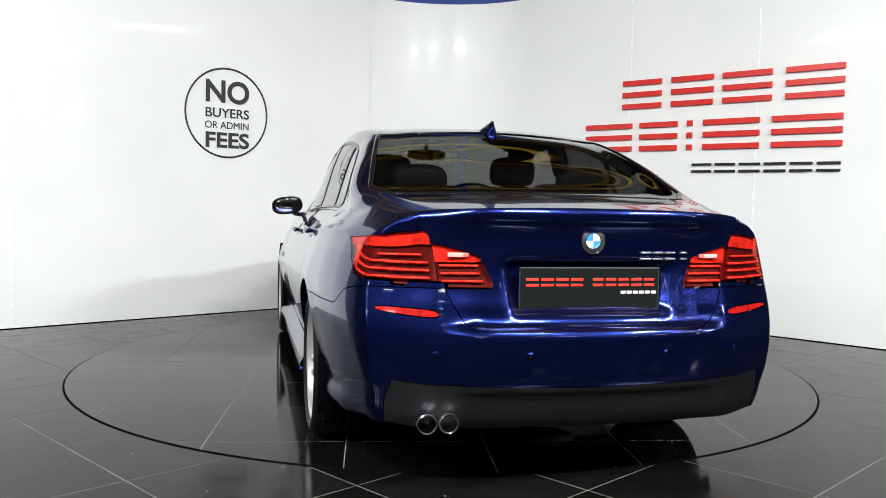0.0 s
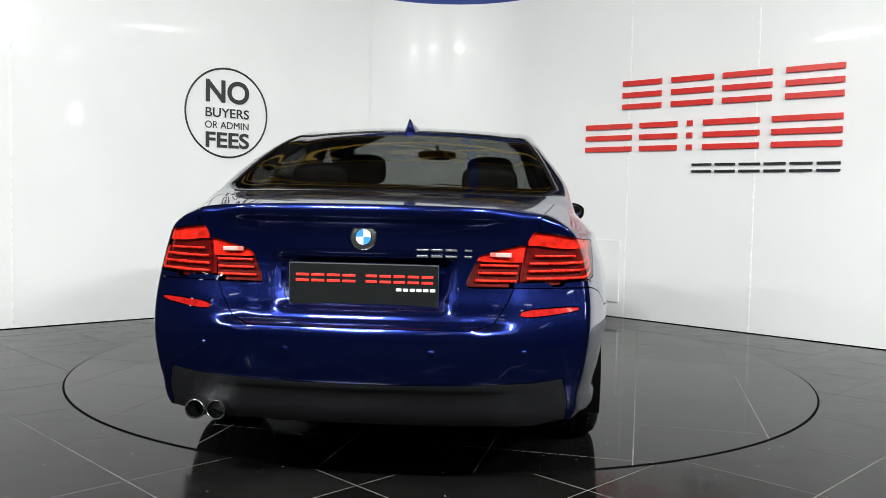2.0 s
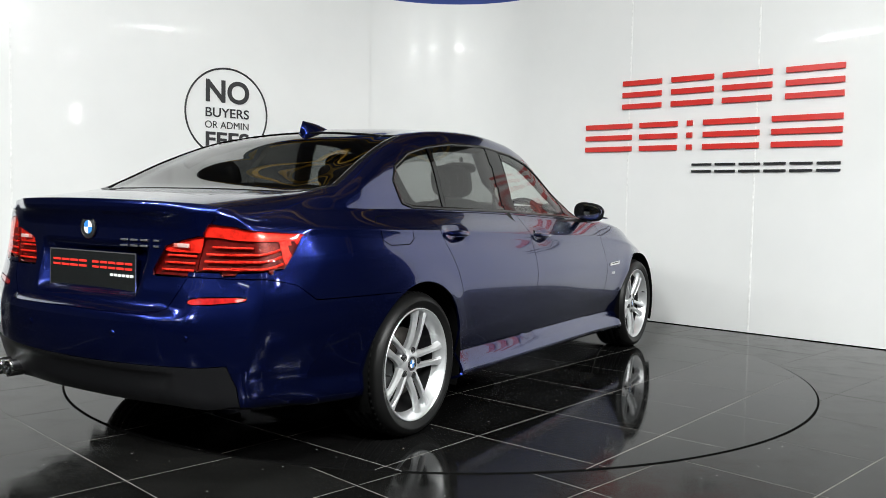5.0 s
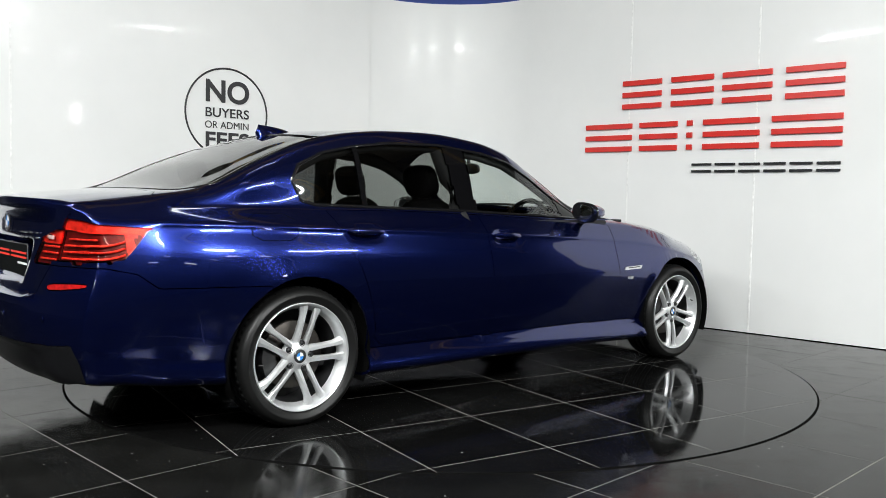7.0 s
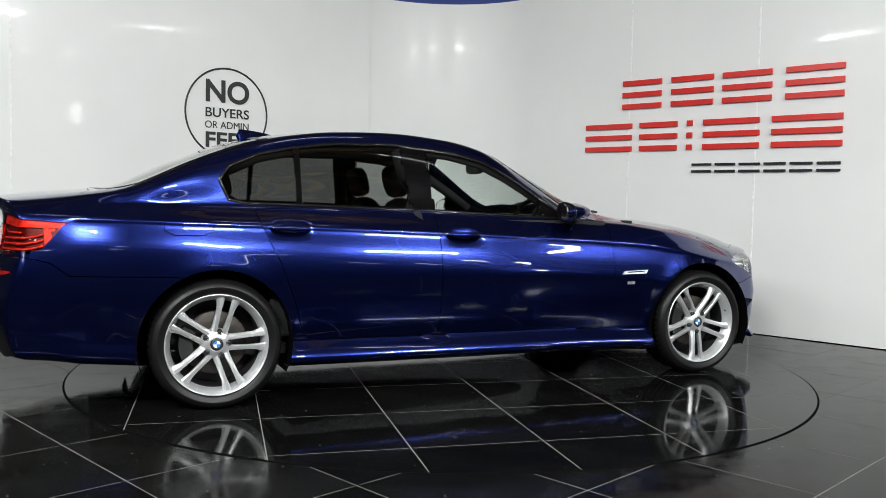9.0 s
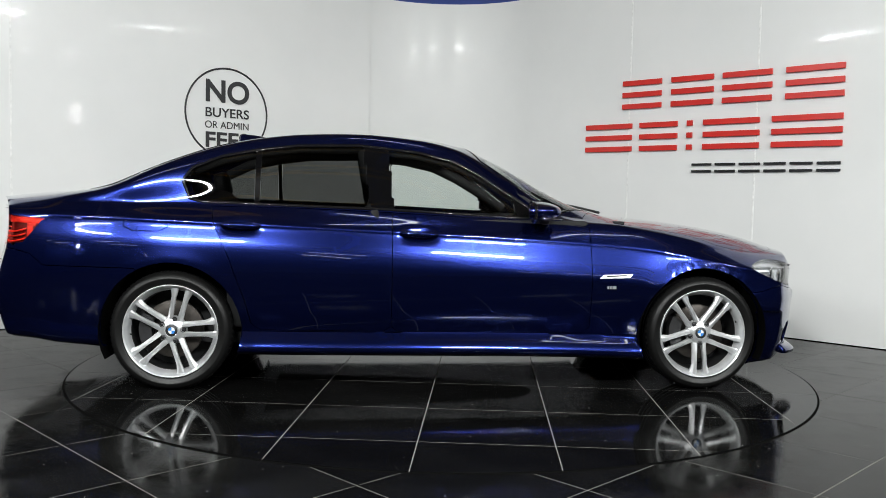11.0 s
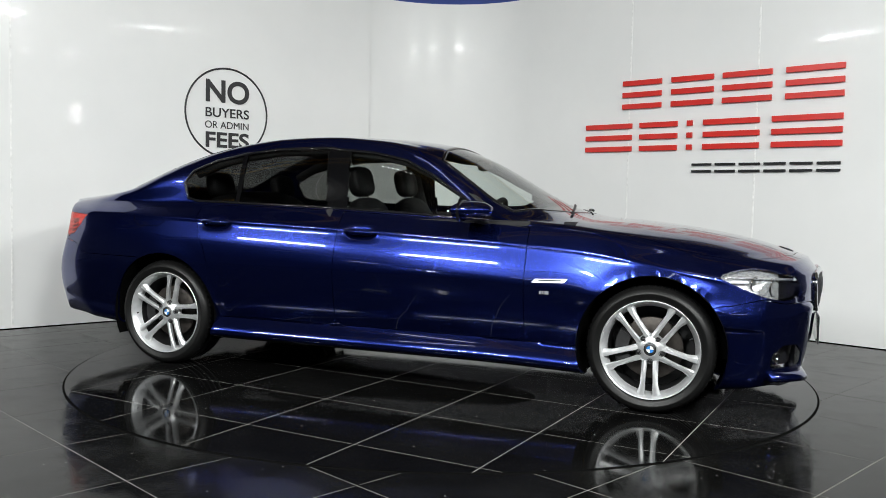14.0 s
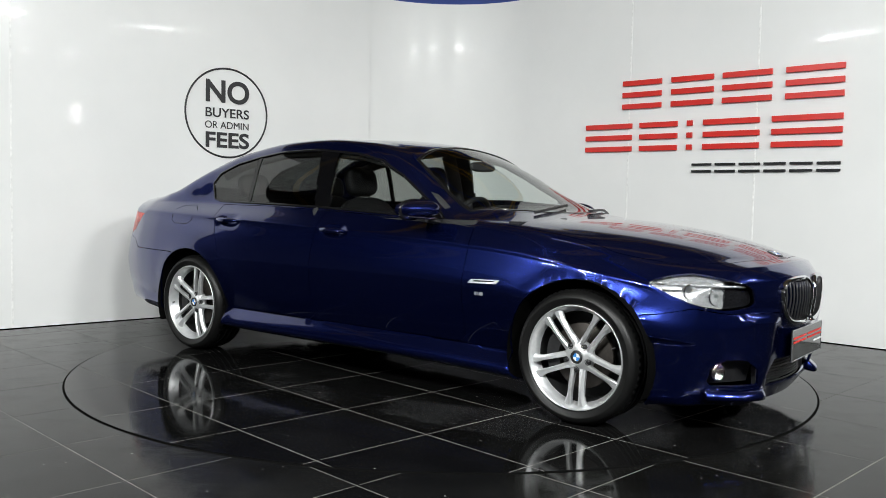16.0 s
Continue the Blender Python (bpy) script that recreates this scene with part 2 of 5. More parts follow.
def build_walls():
    walls = {}
    for side, name, label in (("L", "wall_west", "white gloss panelled showroom wall with a printed round notice"), ("R", "wall_east", "white gloss panelled showroom wall with raised red shapes")):
        root = tagged(new(name), label, "wall", kind="structure")
        walls[side] = root
        seams = [-1.10, 0.09, 4.478 - ROUND] if side == "L" else [ROUND, 2.24, 3.425, 4.61, 5.8]
        for a, b in zip(seams, seams[1:]):
            bm = bmesh.new()
            box(bm, wall_frame(side, (a + b) / 2, WALL_TOP / 2, -0.03), b - a - 0.004, WALL_TOP, 0.06)
            part("wall_panel", bm, M_WALL, root, smooth=False)
        bm = bmesh.new()
        box(bm, wall_frame(side, (seams[0] + seams[-1]) / 2, 0.003, 0.002), seams[-1] - seams[0], 0.006, 0.006, 0.001)
        part("base_gap_strip", bm, M_BLACKGAP, root, smooth=False)
        for a in seams[1:-1]:
            bm = bmesh.new()
            box(bm, wall_frame(side, a, WALL_TOP / 2, 0.0005), 0.013, WALL_TOP, 0.006)
            part("joint_strip", bm, M_SEAM, root, smooth=False)
    # a shallow white board low on the wall
    bm = bmesh.new()
    box(bm, wall_frame("R", 1.76, 0.43, 0.009), 0.86, 0.58, 0.016, 0.003)
    part("service_board", bm, M_WALL, walls["R"], "shallow white service board", smooth=False)
    # rounded corner between the two walls
    p0, p1 = CORNER + WALL_L * ROUND, CORNER + WALL_R * ROUND
    bm = bmesh.new()
    cols = []
    n = 40
    for i in range(n + 1):
        u = i / n
        # a circle-like rational arc through the two tangent points
        w = 0.749
        den = (1 - u) ** 2 + 2 * w * u * (1 - u) + u * u
        p = (p0 * (1 - u) ** 2 + CORNER * (2 * w * u * (1 - u)) + p1 * (u * u)) / den
        q = p + (CORNER - Vector((0, 1.5, 0)) - p).normalized() * -0.06
        cols.append([bm.verts.new((*(a.xy), z)) for a, z in ((p, 0), (p, WALL_TOP), (q, WALL_TOP), (q, 0))])
    for a, b in zip(cols, cols[1:]):
        for k in range(4):
            bm.faces.new((a[k], a[(k + 1) % 4], b[(k + 1) % 4], b[k]))
    bmesh.ops.recalc_face_normals(bm, faces=bm.faces)
    bmesh.ops.split_edges(bm, edges=[e for e in bm.edges if len(e.link_faces) == 2 and e.calc_face_angle(0) > 1.0])
    ob = part("wall_corner", bm, M_WALL)
    tagged(ob, "white gloss wall panel curved round the corner", "wall", kind="structure")
    return walls


def stroke_sign(name, rows, label, depth, material, group):
    """A wall sign of plain bars, each row: (along, z, width, height) of one piece."""
    root = tagged(new(name), label, "sign", group)
    for a, z, w, h in rows:
        bm = bmesh.new()
        box(bm, wall_frame("R", a, z, depth / 2 + 0.006), w, h, depth, 0.002)
        part("bar", bm, material, root, smooth=False)
    return root


def build_signs():
    # raised red bars where the firm's name stands, two rows, and a black row below
    top, low, small = [], [], []
    t = 0.046
    for a, b in ((2.175, 2.565), (2.66, 3.05), (3.13, 3.55), (3.66, 4.11)):
        top += [((a + b) / 2, z, b - a, t) for z in (2.155, 2.050, 1.945)]
    for a, b in ((1.79, 2.28), (2.36, 2.73), (2.82, 2.87), (2.97, 3.46), (3.56, 4.11)):
        low += [((a + b) / 2, z, b - a, t) for z in (1.770, 1.666, 1.562)]
    for i in range(6):
        a = 2.875 + i * 0.210
        small += [(a + 0.09, 1.410, 0.178, 0.02), (a + 0.09, 1.352, 0.178, 0.02)]
    stroke_sign("wall_sign", top, "row of raised red acrylic bars on the white wall", 0.02, M_SIGN_RED, "wall signs")
    stroke_sign("wall_sign", low, "lower row of raised red acrylic bars on the white wall", 0.02, M_SIGN_RED, "wall signs")
    stroke_sign("wall_sign", small, "small row of raised black bars under the red ones", 0.015, M_SIGN_BLACK, "wall signs")
    # the round notice
    notice = tagged(new("round_notice"), "round black outlined notice printed on the white wall", "sign", "wall signs")
    bm = bmesh.new()
    m = wall_frame("L", 1.866, 1.796, 0.004)
    lathe(bm, [(0.385, 0.0), (0.385, 0.002), (0.401, 0.002), (0.401, 0.0)], 96, m)
    part("ring", bm, M_PRINT, notice)
    for text, size, z, width, bold in (("NO", 0.27, 0.095, 0.42, 0.007), ("BUYERS", 0.115, -0.040, 0.42, 0.0015), ("OR ADMIN", 0.09, -0.140, 0.42, 0.0), ("FEES", 0.185, -0.305, 0.42, 0.005)):
        cu = bpy.data.curves.new("line_of_print", "FONT")
        cu.body, cu.size, cu.align_x, cu.extrude, cu.offset = text, size, "CENTER", 0.001, bold
        ob = new("line_of_print", cu)
        bpy.context.view_layer.update()
        sx = width / ob.dimensions.x
        me = bpy.data.meshes.new_from_object(ob.evaluated_get(bpy.context.evaluated_depsgraph_get()))
        bpy.data.objects.remove(ob)
        me.transform(Matrix.Diagonal((sx, 1, 1, 1)))
        me.materials.clear()
        me.materials.append(M_PRINT)
        line = new("line_of_print", me)
        line.parent = notice
        line.matrix_basis = wall_frame("L", 1.866, 1.796 + z, 0.006)


HALL_H = 5.6


def build_hall():
    """The hall behind and above: dark cladding, pale roof lining, yellow trusses."""
    for name, x, y, sx, sy in (("wall_south", 0, -12.1, 26, 0.2), ("wall_left", -12.1, 0, 0.2, 24), ("wall_right", 12.1, 0, 0.2, 24), ("wall_north", 0, 12.1, 26, 0.2)):
        bm = bmesh.new()
        box(bm, pose(x, y, HALL_H / 2), sx, sy, HALL_H)
        tagged(part(name, bm, M_HALL, smooth=False), "dark clad hall wall", "wall", kind="structure")
    bm = bmesh.new()
    box(bm, pose(0, 0, HALL_H + 0.1), 26, 26, 0.2)
    tagged(part("ceiling", bm, M_ROOF, smooth=False), "grey-brown hall roof lining", "ceiling", kind="structure")
    for i in range(7):
        y = -9.0 + 3.0 * i
        truss = tagged(new("roof_truss"), "yellow painted steel roof truss", "truss", "roof trusses")
        for z in (HALL_H - 0.05, HALL_H - 0.70):
            bm = bmesh.new()
            box(bm, pose(0, y, z), 24, 0.12, 0.1, 0.01)
            part("chord", bm, M_TRUSS, truss, smooth=False)
        for k in range(18):
            a, b = -11 + k * 1.22, -11 + (k + 1) * 1.22
            z0, z1 = (HALL_H - 0.1, HALL_H - 0.70) if k % 2 else (HALL_H - 0.70, HALL_H - 0.1)
            bm = bmesh.new()
            tube(bm, [(a, y, z0), (b, y, z1)], 0.035, 6)
            part("web_bar", bm, M_TRUSS, truss)
    for x in (-7.0, -3.5, 0.4, 3.5, 7.0):
        bm = bmesh.new()
        box(bm, pose(x, 0, HALL_H - 0.12), 0.14, 24, 0.24, 0.01)
        tagged(part("roof_purlin", bm, M_HALLBLUE if x == 0.4 else M_ROOF, smooth=False), "painted steel roof purlin under the lining", "beam", "roof purlins")
    # the blue band that shows over the rounded corner
    bm = bmesh.new()
    box(bm, pose(0, 6.9, 4.45), 9, 0.2, 2.3, 0.02)
    tagged(part("fascia_band", bm, M_HALLBLUE, smooth=False), "blue painted steel band hung behind the white wall", "beam", kind="structure")


def lamp_at(x, y, z, sx, sy, watts, tilt=0.0, turn=0.0):
    """A hanging LED lamp with its real light below the diffuser."""
    root = tagged(new("ceiling_lamp"), "white led lamp switched on, hung from the roof", "lamp", "ceiling lamps")
    root.matrix_basis = pose(x, y, z, 0, 0, turn) @ pose(0, 0, 0, tilt, 0, 0)
    bm = bmesh.new()
    box(bm, pose(0, 0, 0.05), sx + 0.06, sy + 0.06, 0.08, 0.01)
    part("housing", bm, M_LAMPBODY, root, smooth=False)
    bm = bmesh.new()
    box(bm, pose(0, 0, 0.006), sx, sy, 0.01, 0.002)
    part("diffuser", bm, M_LAMP, root, smooth=False)
    bm = bmesh.new()
    up = pose(0, 0, 0, -tilt, 0, 0)
    tube(bm, [up @ Vector((0, 0, 0.03)), up @ Vector((0, 0, HALL_H - z))], 0.012, 8)
    part("hanging_rod", bm, M_LAMPBODY, root)
    if not watts:
        return root
    d = bpy.data.lights.new("lamp_light", "AREA")
    d.shape, d.size, d.size_y, d.energy, d.color = "RECTANGLE", sx, sy, watts, LAMP_COLOR
    ob = new("lamp_light", d)
    ob.matrix_basis = root.matrix_basis @ pose(0, 0, -0.01)
    return root


LAMP_COLOR = (0.97, 1.0, 0.985)


def flood_lamp(x, y, z, w, h, target):
    """A small flood lamp on a rod, turned to the white walls."""
    root = tagged(new("flood_lamp"), "small bright led flood lamp hung from the roof", "lamp", "flood lamps")
    root.matrix_basis = pose(x, y, z)
    turn = look(Vector((0, 0, 0)), Vector(target) - Vector((x, y, z)))
    bm = bmesh.new()
    box(bm, turn @ pose(0, 0, 0.05), w + 0.05, h + 0.05, 0.09, 0.012)
    part("housing", bm, M_LAMPBODY, root, smooth=False)
    bm = bmesh.new()
    box(bm, turn @ pose(0, 0, -0.001), w, h, 0.012, 0.003)
    part("lens", bm, M_FLOOD, root, "glowing lamp lens", smooth=False)
    bm = bmesh.new()
    tube(bm, [(0, 0, 0.04), (0, 0, HALL_H - z)], 0.014, 8)
    part("hanging_rod", bm, M_LAMPBODY, root)
    return root


def build_lamps():
    for x, y, w, sx, sy, tilt, turn in ((7.4, -3.4, 60, 1.5, 0.08, 32, 62), (5.4, -5.8, 340, 1.5, 0.08, 28, 40), (2.2, -6.8, 395, 1.5, 0.08, 25, 0), (-2.0, -6.8, 430, 1.5, 0.08, 25, 0), (-4.5, -6.3, 160, 1.5, 0.08, 26, -18), (-6.8, -4.8, 150, 1.5, 0.08, 28, -32)):
        lamp_at(x, y, 4.5, sx, sy, w, tilt, turn)
    for x, y in ((-2.6, -2.8), (2.6, -2.8), (0.0, -1.0)):
        lamp_at(x, y, 4.5, 1.2, 0.05, 0)
    for x, y, z, w, h in ((7.27, -6.32, 4.03, 0.40, 0.10), (7.9, -5.56, 4.07, 0.34, 0.10), (8.0, -5.58, 2.80, 0.22, 0.42), (-5.2, -7.1, 2.62, 0.14, 0.26)):
        flood_lamp(x, y, z, w, h, (-1.0, 2.4, 1.8))
    # farther strips deeper in the hall, which light it by their glow alone
    for x in (-8.5, -4.5, 0.2, 4.5, 8.5):
        for y, z in ((-8.6, 4.0), (-10.8, 4.2)):
            lamp_at(x, y, z, 0.9, 0.10, 0)


CAR_OFF = (-0.067, 0.076)


# ---------------------------------------------------------------- the car
from mathutils.bvhtree import BVHTree

WHEEL_X, WHEEL_Z, WHEEL_R = 1.477, 0.322, 0.322
ARCH_R = 0.370

# profile lines along the car, x forward, from the middle of the wheelbase
Z_BOTTOM = curve((-2.5, 0.262), (-1.9, 0.228), (-1.1, 0.19), (0.5, 0.18), (1.1, 0.165), (1.8, 0.140), (2.2, 0.128))
HALF_W = curve((-2.5, 0.800), (-2.3, 0.866), (-2.0, 0.905), (-1.5, 0.922), (-0.9, 0.922), (0, 0.918), (0.8, 0.908), (1.48, 0.916), (1.8, 0.895), (2.0, 0.865), (2.2, 0.80))
Z_CREASE = curve((-2.5, 0.925), (-1.7, 0.908), (-0.3, 0.862), (0.83, 0.810), (1.25, 0.778), (1.7, 0.728), (2.2, 0.64))
Y_BELT = curve((-2.5, 0.675), (-2.2, 0.750), (-1.9, 0.770), (-1.4, 0.757), (-0.5, 0.768), (0.5, 0.785), (0.9, 0.792), (1.2, 0.80), (1.6, 0.785), (2.0, 0.70), (2.2, 0.62))
Z_BELT = curve((-2.5, 0.985), (-2.2, 1.002), (-1.9, 1.008), (-1.31, 1.004), (-0.35, 0.982), (0.42, 0.948), (0.8, 0.930), (1.2, 0.897), (1.6, 0.850), (2.0, 0.770), (2.2, 0.708))
Y_RAIL = curve((-2.5, 0.58), (-2.2, 0.67), (-2.0, 0.722), (-1.8, 0.722), (-1.6, 0.695), (-1.42, 0.662), (-1.05, 0.614), (-0.5, 0.612), (0, 0.618), (0.4, 0.655), (0.7, 0.70), (0.95, 0.72), (1.1, 0.70), (1.6, 0.64), (2.0, 0.56), (2.2, 0.50))
Z_RAIL = curve((-2.5, 1.014), (-2.2, 1.043), (-2.0, 1.070), (-1.8, 1.126), (-1.6, 1.200), (-1.42, 1.262), (-1.25, 1.314), (-1.05, 1.358), (-0.8, 1.388), (-0.5, 1.397), (-0.15, 1.368), (0.05, 1.322), (0.4, 1.122), (0.66, 0.984), (0.8, 0.958), (1.1, 0.936), (1.6, 0.892), (2.0, 0.818), (2.2, 0.758))
Z_MID = curve((-2.5, 1.032), (-2.3, 1.060), (-2.0, 1.086), (-1.65, 1.232), (-1.3, 1.366), (-1.0, 1.422), (-0.6, 1.448), (-0.2, 1.438), (0.1, 1.402), (0.3, 1.334), (0.98, 0.994), (1.1, 0.972), (1.3, 0.960), (1.55, 0.934), (1.9, 0.876), (2.1, 0.820), (2.2, 0.783))

# faces of the two ends: how far back or forward at a height
REAR_LID = curve((0.2, -2.425), (0.30, -2.510), (0.385, -2.545), (0.405, -2.560), (0.44, -2.572), (0.55, -2.585), (0.604, -2.583), (0.614, -2.575), (0.624, -2.545), (0.70, -2.520), (0.75, -2.506), (0.86, -2.488), (0.92, -2.487), (0.965, -2.500), (1.0, -2.522), (1.02, -2.532), (1.06, -2.51))
REAR_SIDE = curve((0.2, -2.455), (0.30, -2.525), (0.40, -2.555), (0.44, -2.567), (0.55, -2.575), (0.68, -2.545), (0.78, -2.515), (0.9, -2.50), (1.02, -2.50))
FRONT_MID = curve((0.12, 2.18), (0.20, 2.235), (0.34, 2.268), (0.46, 2.280), (0.56, 2.292), (0.62, 2.300), (0.70, 2.292), (0.76, 2.258), (0.80, 2.21))


def step(a, b, x):
    u = np.clip((x - a) / (b - a), 0, 1)
    return u * u * (3 - 2 * u)


def rear_face(y, z):
    a = np.abs(y)
    x = REAR_LID(z) * (1 - step(0.40, 0.56, a)) + REAR_SIDE(z) * step(0.40, 0.56, a)
    x = x + 0.145 * (a / 0.74) ** 2.6
    # the number plate's recess
    return x + 0.045 * (1 - step(0.262, 0.312, a - (z - 0.69) * 0.12)) * step(0.664, 0.680, z) * (1 - step(0.835, 0.85, z))


def front_face(y, z):
    # the bumper stands a little proud under the headlamps
    ledge = 0.040 * (1 - step(0.530, 0.575, z)) * step(0.28, 0.45, np.abs(y))
    return FRONT_MID(z) - 0.34 * (np.abs(y) / 0.8) ** 2.3 + ledge


SEGS = (12, 5, 5, 5, 12, 12, 12, 6, 4, 9, 26, 10, 14, 14)
S_REAR, S_FRONT = -2.50, 2.20


def half_section(s):
    """Half a cross-section, from the bottom's middle round the side to the top's middle."""
    w, zb, zc = HALF_W(s), Z_BOTTOM(s), Z_CREASE(s)
    yb, zbelt, yr, zr, zm = Y_BELT(s), Z_BELT(s), Y_RAIL(s), Z_RAIL(s), Z_MID(s)
    skirt = step(-1.36, -1.10, s) * (1 - step(1.10, 1.36, s))
    waist = np.minimum(0.63, zc - 0.20)
    pts = [(0, zb + 0.02), (0.68, zb + 0.005), (w - 0.075, zb), (w - 0.040 + 0.033 * skirt, zb + 0.038), (w - 0.046 - 0.018 * skirt, zb + 0.112 + 0.022 * skirt),
           (w - 0.030, 0.43), (w, waist), (w - 0.014, zc - 0.125), (w - 0.052, zc - 0.006), (w - 0.058, zc + 0.018),
           (yb, zbelt), (yr, zr), (yr * 0.74, zr + 0.60 * (zm - zr)), (yr * 0.38, zr + 0.90 * (zm - zr)), (0, zm)]
    return np.array(pts, float)


def resample(p):
    """Cubic through the section's points, a fixed number between each two."""
    n = len(p)
    d = np.linalg.norm(np.diff(p, axis=0), axis=1)
    t = np.zeros_like(p)
    for i in range(1, n - 1):
        t[i] = (p[i + 1] - p[i - 1]) / (d[i] + d[i - 1])
    t[0] = (1, 0)
    t[-1] = (-1, 0)
    # the shoulder crease and the belt stay crisp
    out = []
    for i in range(n - 1):
        ta, tb = t[i] * d[i], t[i + 1] * d[i]
        straight = p[i + 1] - p[i]
        if i in (8, 10):
            ta = straight if i == 8 else 0.5 * (straight + ta)
        if i in (7, 9):
            tb = straight if i == 7 else 0.6 * straight + 0.4 * tb
        if i in (3, 4):
            ta, tb = (ta, straight * 0.8) if i == 3 else (straight * 0.9, tb)
        m = SEGS[i]
        u = (np.arange(m) / m)[:, None]
        swell = 0.006 * np.sin(np.pi * u) * np.array([[1.0, 0.0]]) if i == 10 else 0.0
        out.append((2 * u**3 - 3 * u**2 + 1) * p[i] + (u**3 - 2 * u**2 + u) * ta + (3 * u**2 - 2 * u**3) * p[i + 1] + (u**3 - u**2) * tb + swell)
    out.append(p[-1:])
    return np.vstack(out)


HANDLES = ((-1.115, 0.894), (-0.150, 0.862))


def shell():
    """The whole outer skin as points and quads, before it is parted into panels."""
    n = 330
    ss = np.linspace(S_REAR, S_FRONT, n)
    half = np.array([resample(half_section(s)) for s in ss])
    K = half.shape[1]
    y, z = half[..., 0], half[..., 1]
    s = np.repeat(ss[:, None], K, 1)
    wr, wf = 1 - step(S_REAR, -1.25, s), step(0.95, S_FRONT, s)
    x = s + wr * (rear_face(y, z) - S_REAR) + wf * (front_face(y, z) - S_FRONT)
    # finger dishes behind the door handles, swollen arch lips
    for hx, hz in HANDLES:
        y = y - 0.016 * np.exp(-(((x - hx + 0.0) / 0.085) ** 4) - ((z - hz) / 0.030) ** 4) * (y > 0.7)
    for cx in (-WHEEL_X, WHEEL_X):
        r = np.hypot(x - cx, z - WHEEL_Z)
        y = y + 0.006 * np.exp(-(((r - ARCH_R) / 0.055) ** 2)) * (y > 0.6) * (z < 0.85)
    grid = np.stack([x, y, z], -1)
    full = np.concatenate([grid, (grid * np.array([1, -1, 1]))[:, ::-1][:, 1:-1]], 1)
    KF = full.shape[1]
    verts = full.reshape(-1, 3).tolist()
    quads = []
    for i in range(n - 1):
        for k in range(KF):
            a, b = i * KF + k, i * KF + (k + 1) % KF
            quads.append((a, b, b + KF, a + KF))
    # the two ends
    k_low, k_top = sum(SEGS[:2]), sum(SEGS[:10])
    for end, face in ((0, rear_face), (n - 1, front_face)):
        ring = grid[end]
        top_y = ring[k_top:, 1] / ring[k_top, 1]
        fr = top_y
        rows = []
        for k in range(k_low, k_top + 1):
            zz = ring[k, 2]
            yy = ring[k, 1]
            line = [end * KF + k]
            for f in fr[1:]:
                line.append(len(verts))
                verts.append([float(face(yy * f, zz)), float(yy * f), float(zz)])
            mirror = [end * KF + (KF - k) % KF]
            for f, v in zip(fr[1:], line[1:]):
                if f < 1e-6:
                    mirror.append(v)
                else:
                    p = verts[v]
                    mirror.append(len(verts))
                    verts.append([p[0], -p[1], p[2]])
            rows.append((line, mirror))
        for (la, ma), (lb, mb) in zip(rows, rows[1:]):
            for f in range(len(fr) - 1):
                qa, qb = (la[f], la[f + 1], lb[f + 1], lb[f]), (ma[f], mb[f], mb[f + 1], ma[f + 1])
                quads.append(qa[::-1] if end else qa)
                quads.append(qb[::-1] if end else qb)
        # strips under the top edge: the last row against the ring's top
        la, ma = rows[-1]
        for f in range(len(fr) - 1):
            k = k_top + f
            a, b = end * KF + k, end * KF + (k + 1)
            qa = (la[f], la[f + 1], b, a) if f else (la[0], la[1], b)
            a2, b2 = end * KF + (KF - k) % KF, end * KF + (KF - k - 1) % KF
            qb = (ma[f], a2, b2, ma[f + 1]) if f else (ma[0], b2, ma[1])
            quads.append(qa[::-1] if end else qa)
            quads.append(qb[::-1] if end else qb)
    # ease the corners where the flanks run into the ends
    P = np.array(verts)
    pairs = np.array([(q[k], q[(k + 1) % len(q)]) for q in quads for k in range(len(q))])
    a = np.abs(P[:, 1])
    ease = np.clip((-2.10 - P[:, 0]) / 0.12, 0, 1) * step(0.60, 0.70, a) + np.clip((P[:, 0] - 1.80) / 0.12, 0, 1) * step(0.52, 0.64, a)
    ease = 0.5 * np.clip(ease, 0, 1)[:, None]
    count = np.zeros(len(P))
    np.add.at(count, pairs[:, 0], 1)
    np.add.at(count, pairs[:, 1], 1)
    count = np.maximum(count, 1)[:, None]
    for _ in range(40):
        mean = np.zeros_like(P)
        np.add.at(mean, pairs[:, 0], P[pairs[:, 1]])
        np.add.at(mean, pairs[:, 1], P[pairs[:, 0]])
        P = P + ease * (mean / count - P)
    return P, quads, KF


def inside(poly, a, b):
    """Which of the points (a, b) lie in the outline."""
    poly = np.array(poly, float)
    hit = np.zeros(len(a), bool)
    for (x0, y0), (x1, y1) in zip(poly, np.roll(poly, -1, 0)):
        if y0 == y1:
            continue
        c = ((y0 > b) != (y1 > b)) & (a < (x1 - x0) * (b - y0) / (y1 - y0) + x0)
        hit ^= c
    return hit


def soft_outline(points, rounds=2):
    """Cuts an outline's corners into curves."""
    p = [Vector((*q, 0)) for q in points]
    for _ in range(rounds):
        p = [q for a, b in zip(p, p[1:] + p[:1]) for q in (a.lerp(b, 0.2), a.lerp(b, 0.8))]
    return [(q.x, q.y) for q in p]


def nearest_on(poly, a, b):
    best, where = 1e9, (a, b)
    for (x0, y0), (x1, y1) in zip(poly, poly[1:] + poly[:1]):
        dx, dy = x1 - x0, y1 - y0
        q = dx * dx + dy * dy
        u = max(0, min(1, ((a - x0) * dx + (b - y0) * dy) / q)) if q else 0
        px, py = x0 + u * dx, y0 + u * dy
        d = (px - a) ** 2 + (py - b) ** 2
        if d < best:
            best, where = d, (px, py)
    return math.sqrt(best), where


